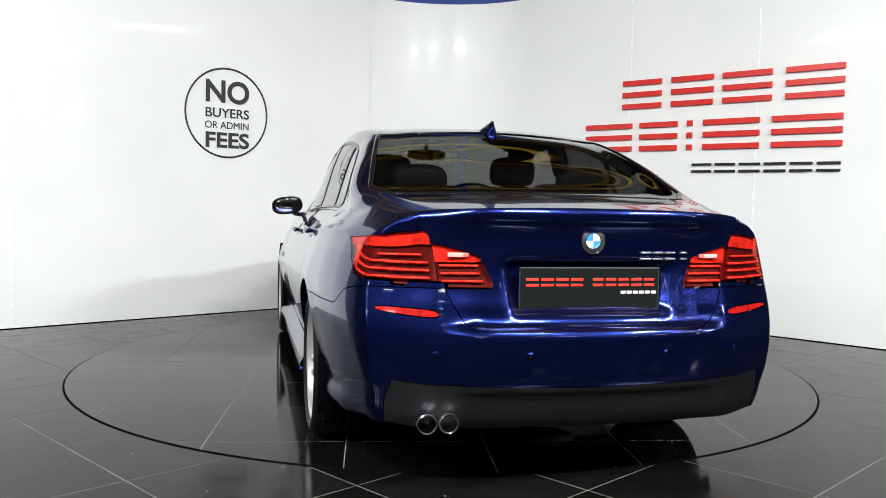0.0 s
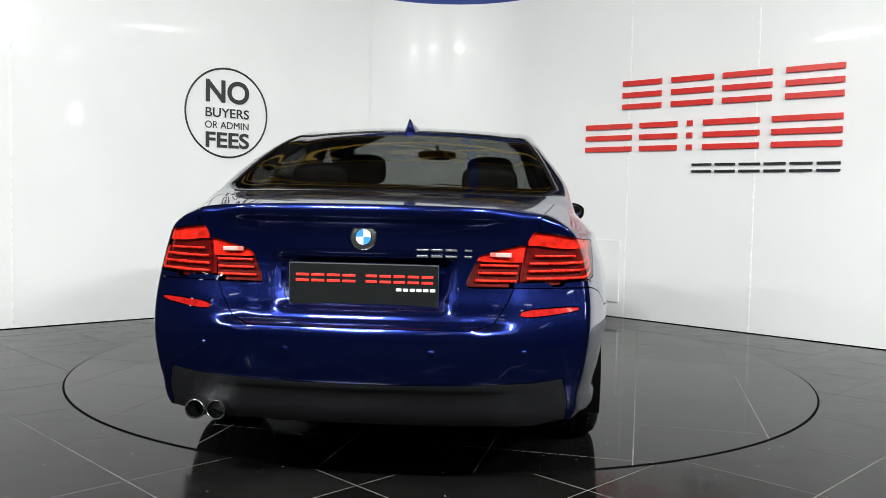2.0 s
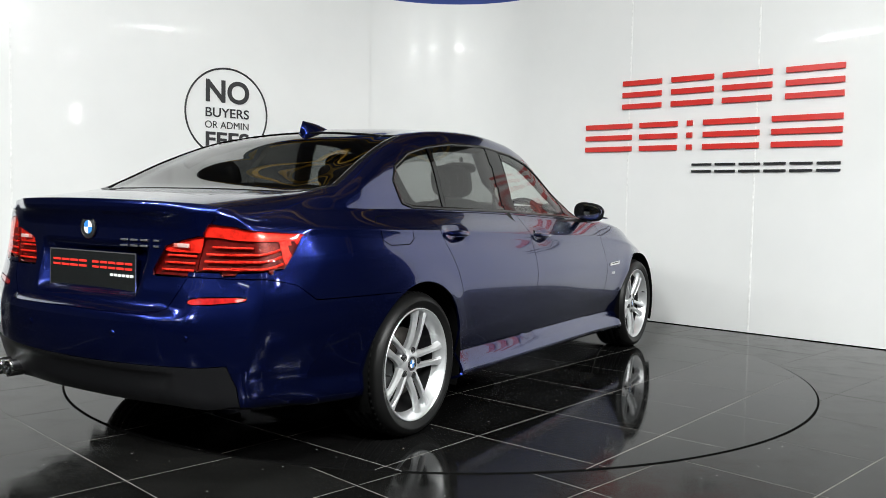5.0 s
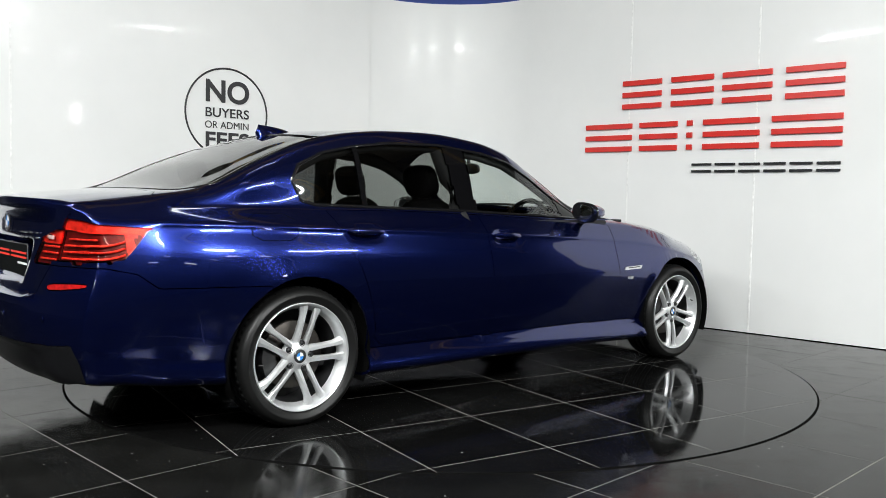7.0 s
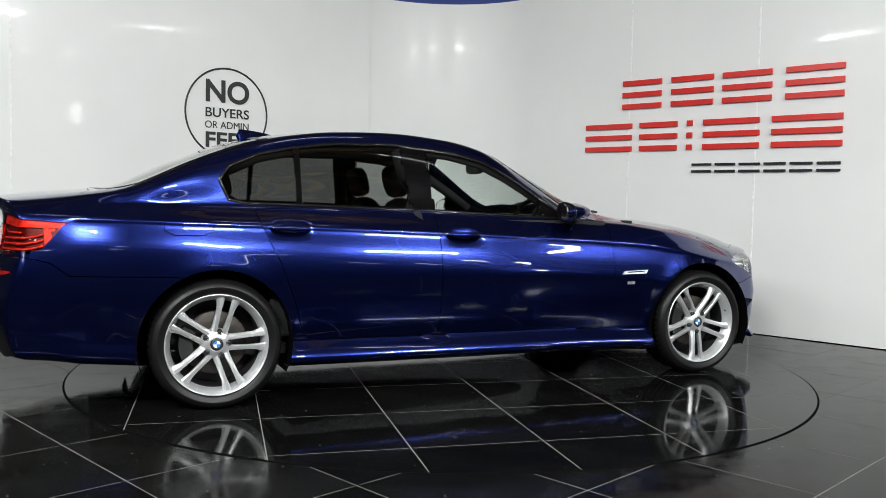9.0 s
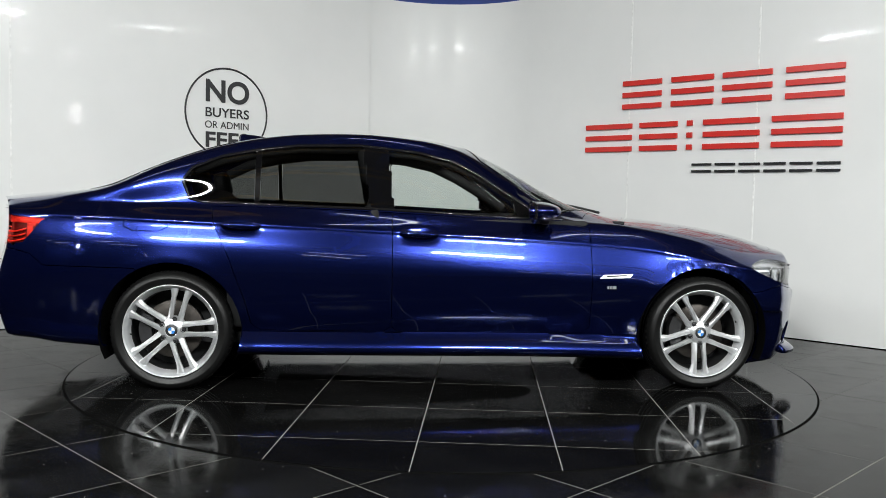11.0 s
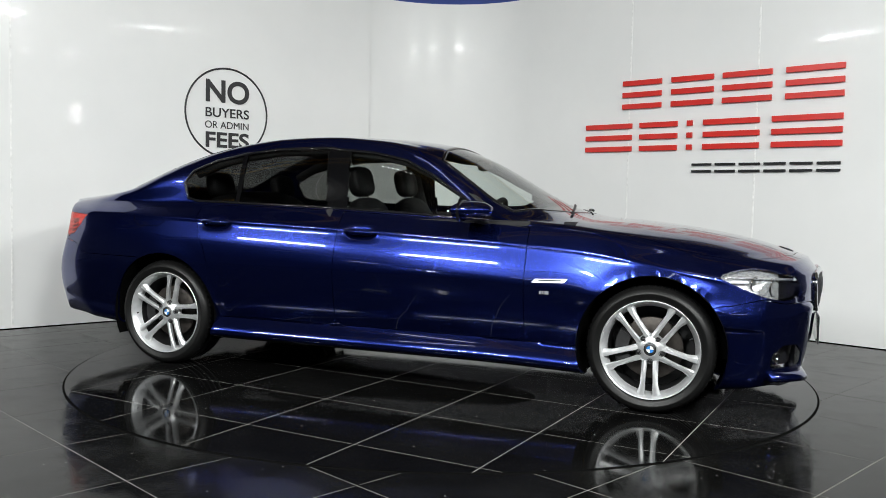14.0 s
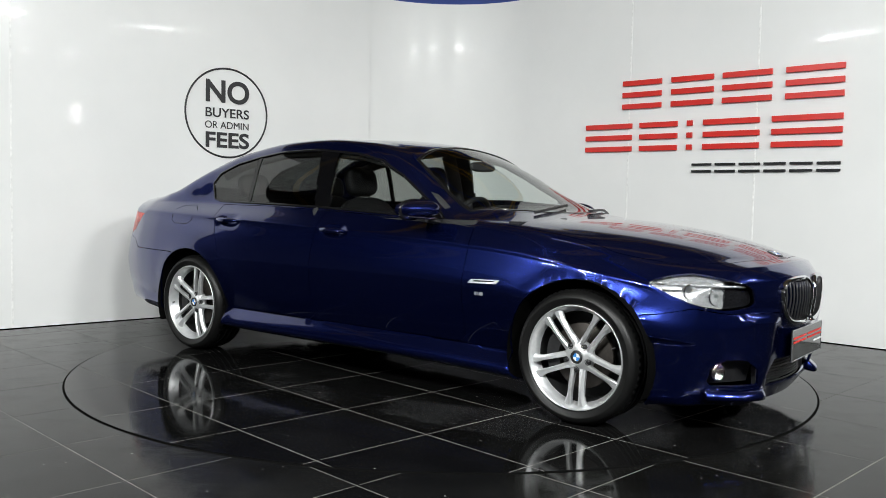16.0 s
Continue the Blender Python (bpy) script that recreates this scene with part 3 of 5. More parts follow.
# outlines of the panels; side: (x, z), top: (x, y), rear: (y, z)
GLASS_SIDE = [(-1.448, 1.135), (-1.405, 1.035), (-1.33, 1.018), (-1.0, 1.010), (-0.35, 0.995), (0.1, 0.976), (0.42, 0.962), (0.60, 0.955),
              (0.40, 1.075), (0.22, 1.190), (0.045, 1.278), (-0.154, 1.322), (-0.49, 1.353), (-0.83, 1.344), (-1.056, 1.314), (-1.249, 1.272), (-1.40, 1.205)]
WINDSCREEN = [(0.15, 0.0), (0.175, 0.32), (0.225, 0.545), (0.46, 0.605), (0.70, 0.655), (0.86, 0.50), (0.955, 0.26), (0.985, 0.0)]
REAR_GLASS = [(-1.20, 0.0), (-1.205, 0.35), (-1.185, 0.560), (-1.50, 0.625), (-1.83, 0.690), (-1.96, 0.62), (-2.015, 0.42), (-2.035, 0.0)]
HOOD = [(1.015, 0.0), (0.99, 0.25), (0.90, 0.50), (0.80, 0.715), (1.2, 0.760), (1.6, 0.735), (1.90, 0.640), (2.06, 0.48), (2.15, 0.25), (2.18, 0.0)]
DOOR_FRONT = [(-0.297, 0.977), (-0.297, 0.350), (-0.26, 0.323), (0.78, 0.316), (0.822, 0.35), (0.822, 0.915), (0.62, 0.934), (0.2, 0.955)]
DOOR_REAR = [(-1.285, 0.995), (-1.257, 0.899), (-1.172, 0.724), (-1.090, 0.501), (-1.055, 0.365), (-1.01, 0.329), (-0.34, 0.323), (-0.303, 0.350), (-0.303, 0.977), (-0.8, 0.992)]
FLAP = soft_outline([(-1.725, 0.978), (-1.725, 0.858), (-1.495, 0.858), (-1.495, 0.978)], 1)
LID_TOP = [(-2.8, 0.0), (-2.8, 0.62), (-2.40, 0.62), (-2.10, 0.670), (-2.055, 0.60), (-2.060, 0.0)]
LID_REAR = [(0.0, 0.615), (0.395, 0.612), (0.46, 0.635), (0.50, 0.70), (0.545, 0.80), (0.575, 0.90), (0.605, 0.965), (0.62, 1.2), (0.0, 1.2)]
LAMP_REAR = [(0.350, 0.752), (0.385, 0.825), (0.405, 0.862), (0.48, 0.885), (0.565, 0.905), (0.590, 0.948), (0.68, 0.939), (0.76, 0.922), (0.86, 0.904), (1.0, 0.894), (1.0, 0.785), (0.86, 0.775), (0.74, 0.762), (0.55, 0.752)]
LAMP_FRONT = soft_outline([(1.785, 0.700), (1.87, 0.732), (1.96, 0.744), (2.08, 0.724), (2.175, 0.692), (2.192, 0.598), (2.11, 0.581), (2.03, 0.598), (1.88, 0.655)], 1)
LAMP_SIDE = [(-2.160, 0.914), (-2.195, 0.865), (-2.262, 0.787), (-2.45, 0.766), (-2.9, 0.70), (-2.9, 1.0), (-2.42, 0.960), (-2.25, 0.930)]
BUMPER_LINE = [(-3, 0.752), (-2.33, 0.752), (-2.22, 0.728), (-2.14, 0.668), (-1.58, 0.660), (-1.58, 0.0), (-3, 0.0)]
FRONT_BUMPER = [(1.70, 0.0), (1.70, 0.545), (1.86, 0.560), (2.0, 0.592), (2.11, 0.566), (2.4, 0.56), (2.4, 0.0)]
DIFFUSER = [(0.0, 0.10), (0.0, 0.418), (0.60, 0.428), (0.70, 0.44), (0.72, 0.36), (0.70, 0.10)]
LAMP_JOINT = curve((0.70, 0.548), (0.80, 0.556), (1.0, 0.590))
INTAKE_MID = [(-0.5, 0.208), (-0.5, 0.335), (0.33, 0.335), (0.40, 0.27), (0.36, 0.208)]
INTAKE_SIDE = [(0.45, 0.232), (0.47, 0.300), (0.54, 0.352), (0.635, 0.356), (0.690, 0.318), (0.695, 0.262), (0.665, 0.236)]
REFLECTOR = soft_outline([(0.545, 0.655), (0.550, 0.680), (0.752, 0.690), (0.752, 0.672), (0.60, 0.654)], 1)


def build_shell(car):
    V, Q, _ = shell()
    tri = BVHTree.FromPolygons([tuple(v) for v in V], Q)
    Qp = [q if len(q) == 4 else (*q, q[-1]) for q in Q]
    QA = np.array(Qp)
    C = V[QA].mean(1)
    ax, ay, az = C[:, 0], np.abs(C[:, 1]), C[:, 2]
    right = C[:, 1] < 0
    N = len(Q)
    lab = np.array(["body"] * N, dtype=object)
    views = {}

    def mark(name, poly, view, also, sided=False):
        a, b = {"side": (ax, az), "top": (ax, ay), "rear": (ay, az)}[view]
        hit = inside(poly, a, b) & also
        if sided:
            lab[hit & right] = name + "/r"
            lab[hit & ~right] = name + "/l"
        else:
            lab[hit] = name
        for q in (name, name + "/r", name + "/l"):
            views[q] = (list(poly), view)

    out = ay > 0.5
    mark("side_skirt", [(-1.2, 0.1), (-1.2, 0.322), (1.2, 0.308), (1.2, 0.1)], "side", out & (az < 0.33), True)
    mark("rear_door", DOOR_REAR, "side", out, True)
    mark("front_door", DOOR_FRONT, "side", out, True)
    mark("bonnet", HOOD, "top", (az > 0.70) & (ax > 0.7))
    mark("windscreen", WINDSCREEN, "top", (az > 0.9) & (ax > 0))
    mark("rear_window_glass", REAR_GLASS, "top", (az > 1.0) & (ax < -1))
    mark("side_window", GLASS_SIDE, "side", (ay > 0.57), True)
    # black pillars between the side windows
    pil = np.array([q.startswith("side_window") for q in lab])
    mid = pil & (ax < -0.285 + (az - 0.98) * -0.10) & (ax > -0.415 + (az - 0.98) * -0.13)
    quarter = pil & (ax < -1.030 - (az - 1.0) * 0.0) & (ax > -1.052)
    for side, sel in (("/r", right), ("/l", ~right)):
        lab[mid & sel] = "pillar_cover" + side
        lab[quarter & sel] = "window_divider" + side
        lab[pil & sel & (ax > -0.3) & ~mid & ~quarter] = "front_side_window" + side
        lab[pil & sel & (ax > 0.415 - (az - 0.96) * 0.25)] = "mirror_sail" + side
        lab[pil & sel & (ax < -1.04) & ~mid & ~quarter] = "quarter_window" + side
    for q in ("front_side_window", "quarter_window"):
        for sd in ("/r", "/l"):
            views[q + sd] = (list(GLASS_SIDE), "side")
    mark("rear_bumper", BUMPER_LINE, "side", ax < -1.58)
    mark("boot_lid", LID_TOP, "top", (az > 0.96) & (ax < -1.9))
    mark("boot_lid", LID_REAR, "rear", (ax < -2.3))
    mark("tail_lamp", LAMP_REAR, "rear", inside(LAMP_SIDE, ax, az), True)
    # the inner third of each tail lamp rides on the boot lid
    for side in ("/r", "/l"):
        lab[(lab == "tail_lamp" + side) & (ay < LAMP_JOINT(az))] = "lid_lamp" + side
        views["lid_lamp" + side] = (list(LAMP_REAR), "rear")
    mark("front_bumper", FRONT_BUMPER, "side", ax > 1.7)
    mark("headlamp", LAMP_FRONT, "side", (ay > 0.30) & (ax > 1.6), True)
    mark("diffuser", DIFFUSER, "rear", ax < -2.30)
    mark("reflector", REFLECTOR, "rear", ax < -2.2, True)
    arch = np.zeros(N, bool)
    for cx in (-WHEEL_X, WHEEL_X):
        arch |= (np.hypot(ax - cx, az - WHEEL_Z) < ARCH_R) & (ay > 0.45)
    lab[arch] = ""
    # the intake openings of the front bumper
    mark("", INTAKE_MID, "rear", ax > 1.9)
    mark("", INTAKE_SIDE, "rear", (ax > 1.85))
    # tidy the borders: each border point slides onto its outline
    owners = [set() for _ in range(len(V))]
    for q, l in zip(Q, lab):
        for v in q:
            owners[v].add(l)
    rank = {n: i for i, n in enumerate(("reflector", "diffuser", "headlamp", "tail_lamp", "lid_lamp", "side_window", "front_side_window", "quarter_window", "windscreen", "rear_window_glass", "fuel_flap", "front_door", "rear_door", "bonnet", "boot_lid", "front_bumper", "rear_bumper", "side_skirt"))}
    V2 = V.copy()
    for i, own in enumerate(owners):
        if len(own) < 2:
            continue
        p = V[i]
        if "" in own and p[0] < 1.9 or "" in own and abs(p[1]) > 0.8:
            cx = math.copysign(WHEEL_X, p[0])
            d = math.hypot(p[0] - cx, p[2] - WHEEL_Z)
            if abs(d - ARCH_R) < 0.03:
                V2[i, 0], V2[i, 2] = cx + (p[0] - cx) * ARCH_R / d, WHEEL_Z + (p[2] - WHEEL_Z) * ARCH_R / d
                continue
        best = None
        if "" in own and p[0] > 1.85 and p[2] < 0.37:
            for poly in (INTAKE_MID, INTAKE_SIDE):
                d, (na, nb) = nearest_on(poly, abs(p[1]), p[2])
                if d < 0.02:
                    best = ("rear", na, nb)
        if any(q[:4] == "tail" for q in own) and any(q[:5] == "lid_l" for q in own):
            best = ("rear", float(LAMP_JOINT(p[2])), p[2])
        for l in () if best else sorted(own, key=lambda q: rank.get(q.split("/")[0], 99)):
            if l in views:
                poly, view = views[l]
                if l == "boot_lid":
                    poly, view = (LID_TOP, "top") if p[2] > 1.0 else (LID_REAR, "rear")
                a, b = {"side": (p[0], p[2]), "top": (p[0], abs(p[1])), "rear": (abs(p[1]), p[2])}[view]
                d, (na, nb) = nearest_on(poly, a, b)
                if l[:4] == "tail" and p[0] > -2.40 and abs(p[1]) > 0.7:
                    d2, q2 = nearest_on(LAMP_SIDE, p[0], p[2])
                    if d2 < d:
                        d, (na, nb), view = d2, q2, "side"
                if d < 0.016:
                    best = (view, na, nb)
                    break
        if not best:
            continue
        view, na, nb = best
        sg = 1 if p[1] >= 0 else -1
        if view == "side":
            o, d = Vector((na, sg * 2, nb)), Vector((0, -sg, 0))
        elif view == "top":
            o, d = Vector((na, sg * nb, 3)), Vector((0, 0, -1))
        else:
            o, d = Vector((-4 if p[0] < 0 else 4, sg * na, nb)), Vector((1 if p[0] < 0 else -1, 0, 0))
        h = tri.ray_cast(o, d)[0]
        if h and (h - Vector(p)).length < 0.05:
            V2[i] = h
    looks = {"body": M_PAINT, "side_window": M_TINT, "quarter_window": M_TINT, "front_side_window": M_GLASS, "windscreen": M_GLASS, "rear_window_glass": M_REARGLASS,
             "tail_lamp": M_REDLENS, "lid_lamp": M_REDLENS, "headlamp": M_LENS, "diffuser": M_DIFFUSER, "reflector": M_REFLECTOR, "pillar_cover": M_PILLAR, "window_divider": M_PILLAR, "mirror_sail": M_PILLAR}
    says = {"side_window": "dark tinted rear door glass", "quarter_window": "small tinted quarter glass", "front_side_window": "clear front door glass", "windscreen": "clear raked windscreen",
            "rear_window_glass": "dark tinted rear windscreen", "tail_lamp": "red wraparound tail lamp lens", "lid_lamp": "red inner tail lamp lens on the boot lid", "headlamp": "clear swept-back headlamp lens", "diffuser": "dark grey diffuser insert",
            "reflector": "narrow red reflector", "pillar_cover": "gloss black pillar cover", "mirror_sail": "black corner piece behind the door mirror"}
    made = {}
    for name in sorted(set(lab)):
        if not name:
            continue
        kind = name.split("/")[0]
        sel = [Q[i] for i in np.nonzero(lab == name)[0]]
        used = sorted({v for q in sel for v in q})
        at = {v: i for i, v in enumerate(used)}
        bm = bmesh.new()
        vs = [bm.verts.new(V2[v]) for v in used]
        for q in sel:
            try:
                bm.faces.new([vs[at[v]] for v in q])
            except ValueError:
                pass
        bm.normal_update()
        edge = [e for e in bm.edges if len(e.link_faces) == 1]
        rim = {v for e in edge for v in e.verts}
        if kind not in ("pillar_cover", "window_divider", "mirror_sail"):
            pull = {}
            for v in rim:
                mid = sum((f.calc_center_median() for f in v.link_faces), Vector()) / len(v.link_faces)
                pull[v] = v.co + (mid - v.co).normalized() * (0.0022 if kind not in ("headlamp", "fuel_flap") else 0.0008)
            for v, co in pull.items():
                v.co = co
        # the folded-in rim has points of its own, so that the skin's shading stays clean
        lip = {}
        for v in rim:
            lip[v] = (bm.verts.new(v.co), bm.verts.new(v.co - v.normal * 0.012))
        for e in edge:
            p, q = e.verts
            bm.faces.new((lip[p][0], lip[p][1], lip[q][1], lip[q][0]))
        if kind in ("side_window", "quarter_window", "front_side_window", "windscreen", "rear_window_glass"):
            for v in bm.verts:
                v.co -= v.normal * 0.003
        ob = part({"body": "body_shell"}.get(kind, kind), bm, looks.get(kind, M_PAINT), car, says.get(kind, ""))
        # hard edge along the folded rim
        if looks.get(kind) in (M_TINT, M_REARGLASS, M_GLASS, M_LENS, M_REDLENS):
            ob.visible_shadow = False
        made[name] = ob
    return made, tri, V


def on_side(tri, x, z, sg, out=0.0):
    """The skin's place on one flank."""
    h, n, _, _ = tri.ray_cast(Vector((x, sg * 2, z)), Vector((0, -sg, 0)))
    return h + n * (out if n.y * sg > 0 else -out)


def on_end(tri, y, z, sg, out=0.0):
    h, n, _, _ = tri.ray_cast(Vector((sg * 4, y, z)), Vector((-sg, 0, 0)))
    return h + n * (out if n.x * sg > 0 else -out)


def on_top(tri, x, y, out=0.0):
    h, n, _, _ = tri.ray_cast(Vector((x, y, 3)), Vector((0, 0, -1)))
    return h + n * (out if n.z > 0 else -out)


def ring_of(outline, gap=0.03):
    """Closes an outline and spreads points evenly along it."""
    pts = []
    for (x0, y0), (x1, y1) in zip(outline, outline[1:] + outline[:1]):
        n = max(1, int(math.hypot(x1 - x0, y1 - y0) / gap))
        pts += [(x0 + (x1 - x0) * k / n, y0 + (y1 - y0) * k / n) for k in range(n)]
    return pts


# ---------------------------------------------------------------- wheels
def build_wheel(car, x, sg, turn):
    """One wheel; its axle is local z, outwards."""
    wheel = new("wheel")
    wheel.parent = car
    ez = Vector((0, sg, 0))
    ex = Vector((1, 0, 0))
    ey = ez.cross(ex)
    base = Matrix(((ex.x, ey.x, ez.x, x), (ex.y, ey.y, ez.y, sg * 0.868), (ex.z, ey.z, ez.z, WHEEL_Z), (0, 0, 0, 1)))
    wheel.matrix_basis = base @ pose(0, 0, 0, 0, 0, turn)
    R = WHEEL_R
    bm = bmesh.new()
    prof = [(0.247, 0.012), (0.252, 0.022), (0.262, 0.030), (0.280, 0.034), (0.284, 0.0365), (0.288, 0.0345), (0.300, 0.030), (0.309, 0.020), (0.316, 0.006), (R - 0.002, -0.012), (R, -0.030)]
    for g in (-0.055, -0.098, -0.141):
        prof += [(R, g + 0.008), (R - 0.007, g + 0.006), (R - 0.007, g - 0.006), (R, g - 0.008)]
    prof += [(R, -0.17), (R - 0.004, -0.188), (0.30, -0.205), (0.27, -0.208), (0.240, -0.195)]
    lathe(bm, prof, 72)
    # shoulder blocks
    for k in range(60):
        a = k * math.tau / 60
        box(bm, pose(0, 0, 0, 0, 0, math.degrees(a)) @ pose(R - 0.0075, 0, -0.006, 0, -42, 0), 0.006, 0.024, 0.024)
    part("tyre", bm, M_RUBBER, wheel, "black low-profile tyre")
    bm = bmesh.new()
    lathe(bm, [(0.252, 0.018), (0.250, 0.025), (0.246, 0.025), (0.241, 0.012), (0.236, 0.004), (0.227, -0.010), (0.221, -0.030), (0.218, -0.036)], 80)
    part("rim", bm, M_ALLOY, wheel, "silver alloy rim")
    bm = bmesh.new()
    lathe(bm, [(0.218, -0.036), (0.216, -0.06), (0.212, -0.16), (0.235, -0.195)], 64)
    part("barrel", bm, M_DARKALLOY, wheel, "dark inside of the rim")
    # five pairs of spokes
    for k in range(5):
        for e in (-1, 1):
            bm = bmesh.new()
            rings = []
            for i in range(11):
                u = i / 10
                r = 0.046 + u * (0.240 - 0.046)
                off = e * (0.0255 + 0.0095 * u + 0.020 * max(0, u - 0.72) ** 1.3 * 2)
                w = 0.0152 - 0.003 * math.sin(u * math.pi) + 0.040 * max(0, u - 0.70) ** 1.2
                z = -0.014 + 0.020 * u ** 1.5 + 0.010 * math.sin(u * math.pi)
                d = 0.030 - 0.010 * u
                # the outer flank of each spoke falls away, the inner one is steep
                prof2 = [(-w, z - d), (-w, z - 0.004), (-w * 0.70, z), (w * 0.15, z - 0.001), (w, z - 0.012), (w * 1.1, z - d)]
                rings.append([bm.verts.new((r, off + a * e, b)) for a, b in prof2])
            for a, b in zip(rings, rings[1:]):
                for j in range(6):
                    bm.faces.new((a[j], b[j], b[(j + 1) % 6], a[(j + 1) % 6]))
            bm.faces.new(rings[0])
            bm.faces.new(rings[-1][::-1])
            bmesh.ops.recalc_face_normals(bm, faces=bm.faces)
            s = part("spoke", bm, M_ALLOY, wheel, smooth=False)
            s.matrix_basis = pose(0, 0, 0, 0, 0, 72 * k)
    bm = bmesh.new()
    lathe(bm, [(0.0001, -0.006), (0.033, -0.006), (0.036, -0.003), (0.040, -0.008), (0.060, -0.012), (0.074, -0.022), (0.078, -0.05)], 48)
    part("hub", bm, M_ALLOY, wheel, "silver wheel centre")
    for k in range(5):
        bm = bmesh.new()
        lathe(bm, [(0.0001, -0.010), (0.009, -0.010), (0.011, -0.016), (0.0120, -0.007), (0.0140, -0.007), (0.015, -0.02)], 14)
        b = part("wheel_bolt", bm, M_BLACK, wheel, "dark recessed wheel bolt")
        a = radians(72 * k)
        b.matrix_basis = pose(0.060 * math.cos(a), 0.060 * math.sin(a), 0.0)
    badge(wheel, pose(0, 0, -0.0055, 0, 0, -turn), 0.031, "cap")
    bm = bmesh.new()
    lathe(bm, [(0.06, -0.075), (0.155, -0.072), (0.158, -0.075), (0.158, -0.10), (0.06, -0.10)], 64)
    part("brake_disc", bm, M_DISC, wheel, "worn steel brake disc")
    bm = bmesh.new()
    lathe(bm, [(0.0001, -0.17), (0.222, -0.17)], 40)
    part("backing", bm, M_BLACK, wheel)
    bm = bmesh.new()
    arc = [math.pi - 0.55 + k * 0.10 for k in range(12)]
    prism(bm, [(0.178 * math.cos(a), 0.178 * math.sin(a)) for a in arc] + [(0.112 * math.cos(a), 0.112 * math.sin(a)) for a in arc[::-1]], 0.055, pose(0, 0, -0.088, 0, 0, -turn), 0.006)
    part("caliper", bm, M_DARKALLOY, wheel, "dark grey brake caliper", smooth=False)
    bm = bmesh.new()
    tube(bm, [(0.215 * math.cos(1.9), 0.215 * math.sin(1.9), 0.0), (0.205 * math.cos(1.9), 0.205 * math.sin(1.9), 0.022)], 0.004, 8)
    part("valve", bm, M_BLACK, wheel)
    return wheel


def badge(parent, m, r, name="badge"):
    """A round enamel badge: dark ring, chrome rims, quarters in blue and white."""
    bm = bmesh.new()
    lathe(bm, [(0.0001, 0.0), (r * 0.60, 0.0012), (r * 0.96, 0.0012), (r, -0.002)], 40)
    ob = part(name, bm, M_DARKALLOY, parent, "round badge with blue and white quarters")
    ob.matrix_basis = m
    for k in range(4):
        bm = bmesh.new()
        a0 = k * math.pi / 2
        pts = [(0, 0)] + [(r * 0.60 * math.cos(a0 + j * math.pi / 16), r * 0.60 * math.sin(a0 + j * math.pi / 16)) for j in range(9)]
        prism(bm, pts, 0.0012, pose(0, 0, 0.001))
        part("quarter", bm, M_BLUE if k % 2 else M_WHITE, ob, "light blue quarter" if k % 2 else "white quarter", smooth=False)
    for q in (0.62, 0.99):
        bm = bmesh.new()
        tube(bm, [(r * q * math.cos(j * math.tau / 40), r * q * math.sin(j * math.tau / 40), 0.0015) for j in range(40)], r * 0.045, 6, True)
        part("chrome_rim", bm, M_CHROME, ob)
    return ob


# ---------------------------------------------------------------- cabin
def pad(bm, m, sx, sy, sz, power=3.2, n=16):
    """A cushion-like rounded block."""
    rows = []
    for i in range(n + 1):
        a = -math.pi / 2 + math.pi * i / n
        row = []
        for j in range(2 * n):
            b = math.tau * j / (2 * n)
            f = lambda c: math.copysign(abs(c) ** (2 / power), c)
            row.append(bm.verts.new(m @ Vector((sx / 2 * f(math.cos(a)) * f(math.cos(b)), sy / 2 * f(math.cos(a)) * f(math.sin(b)), sz / 2 * f(math.sin(a))))))
        rows.append(row)
    for a, b in zip(rows, rows[1:]):
        for j in range(2 * n):
            bm.faces.new((a[j], a[(j + 1) % (2 * n)], b[(j + 1) % (2 * n)], b[j]))


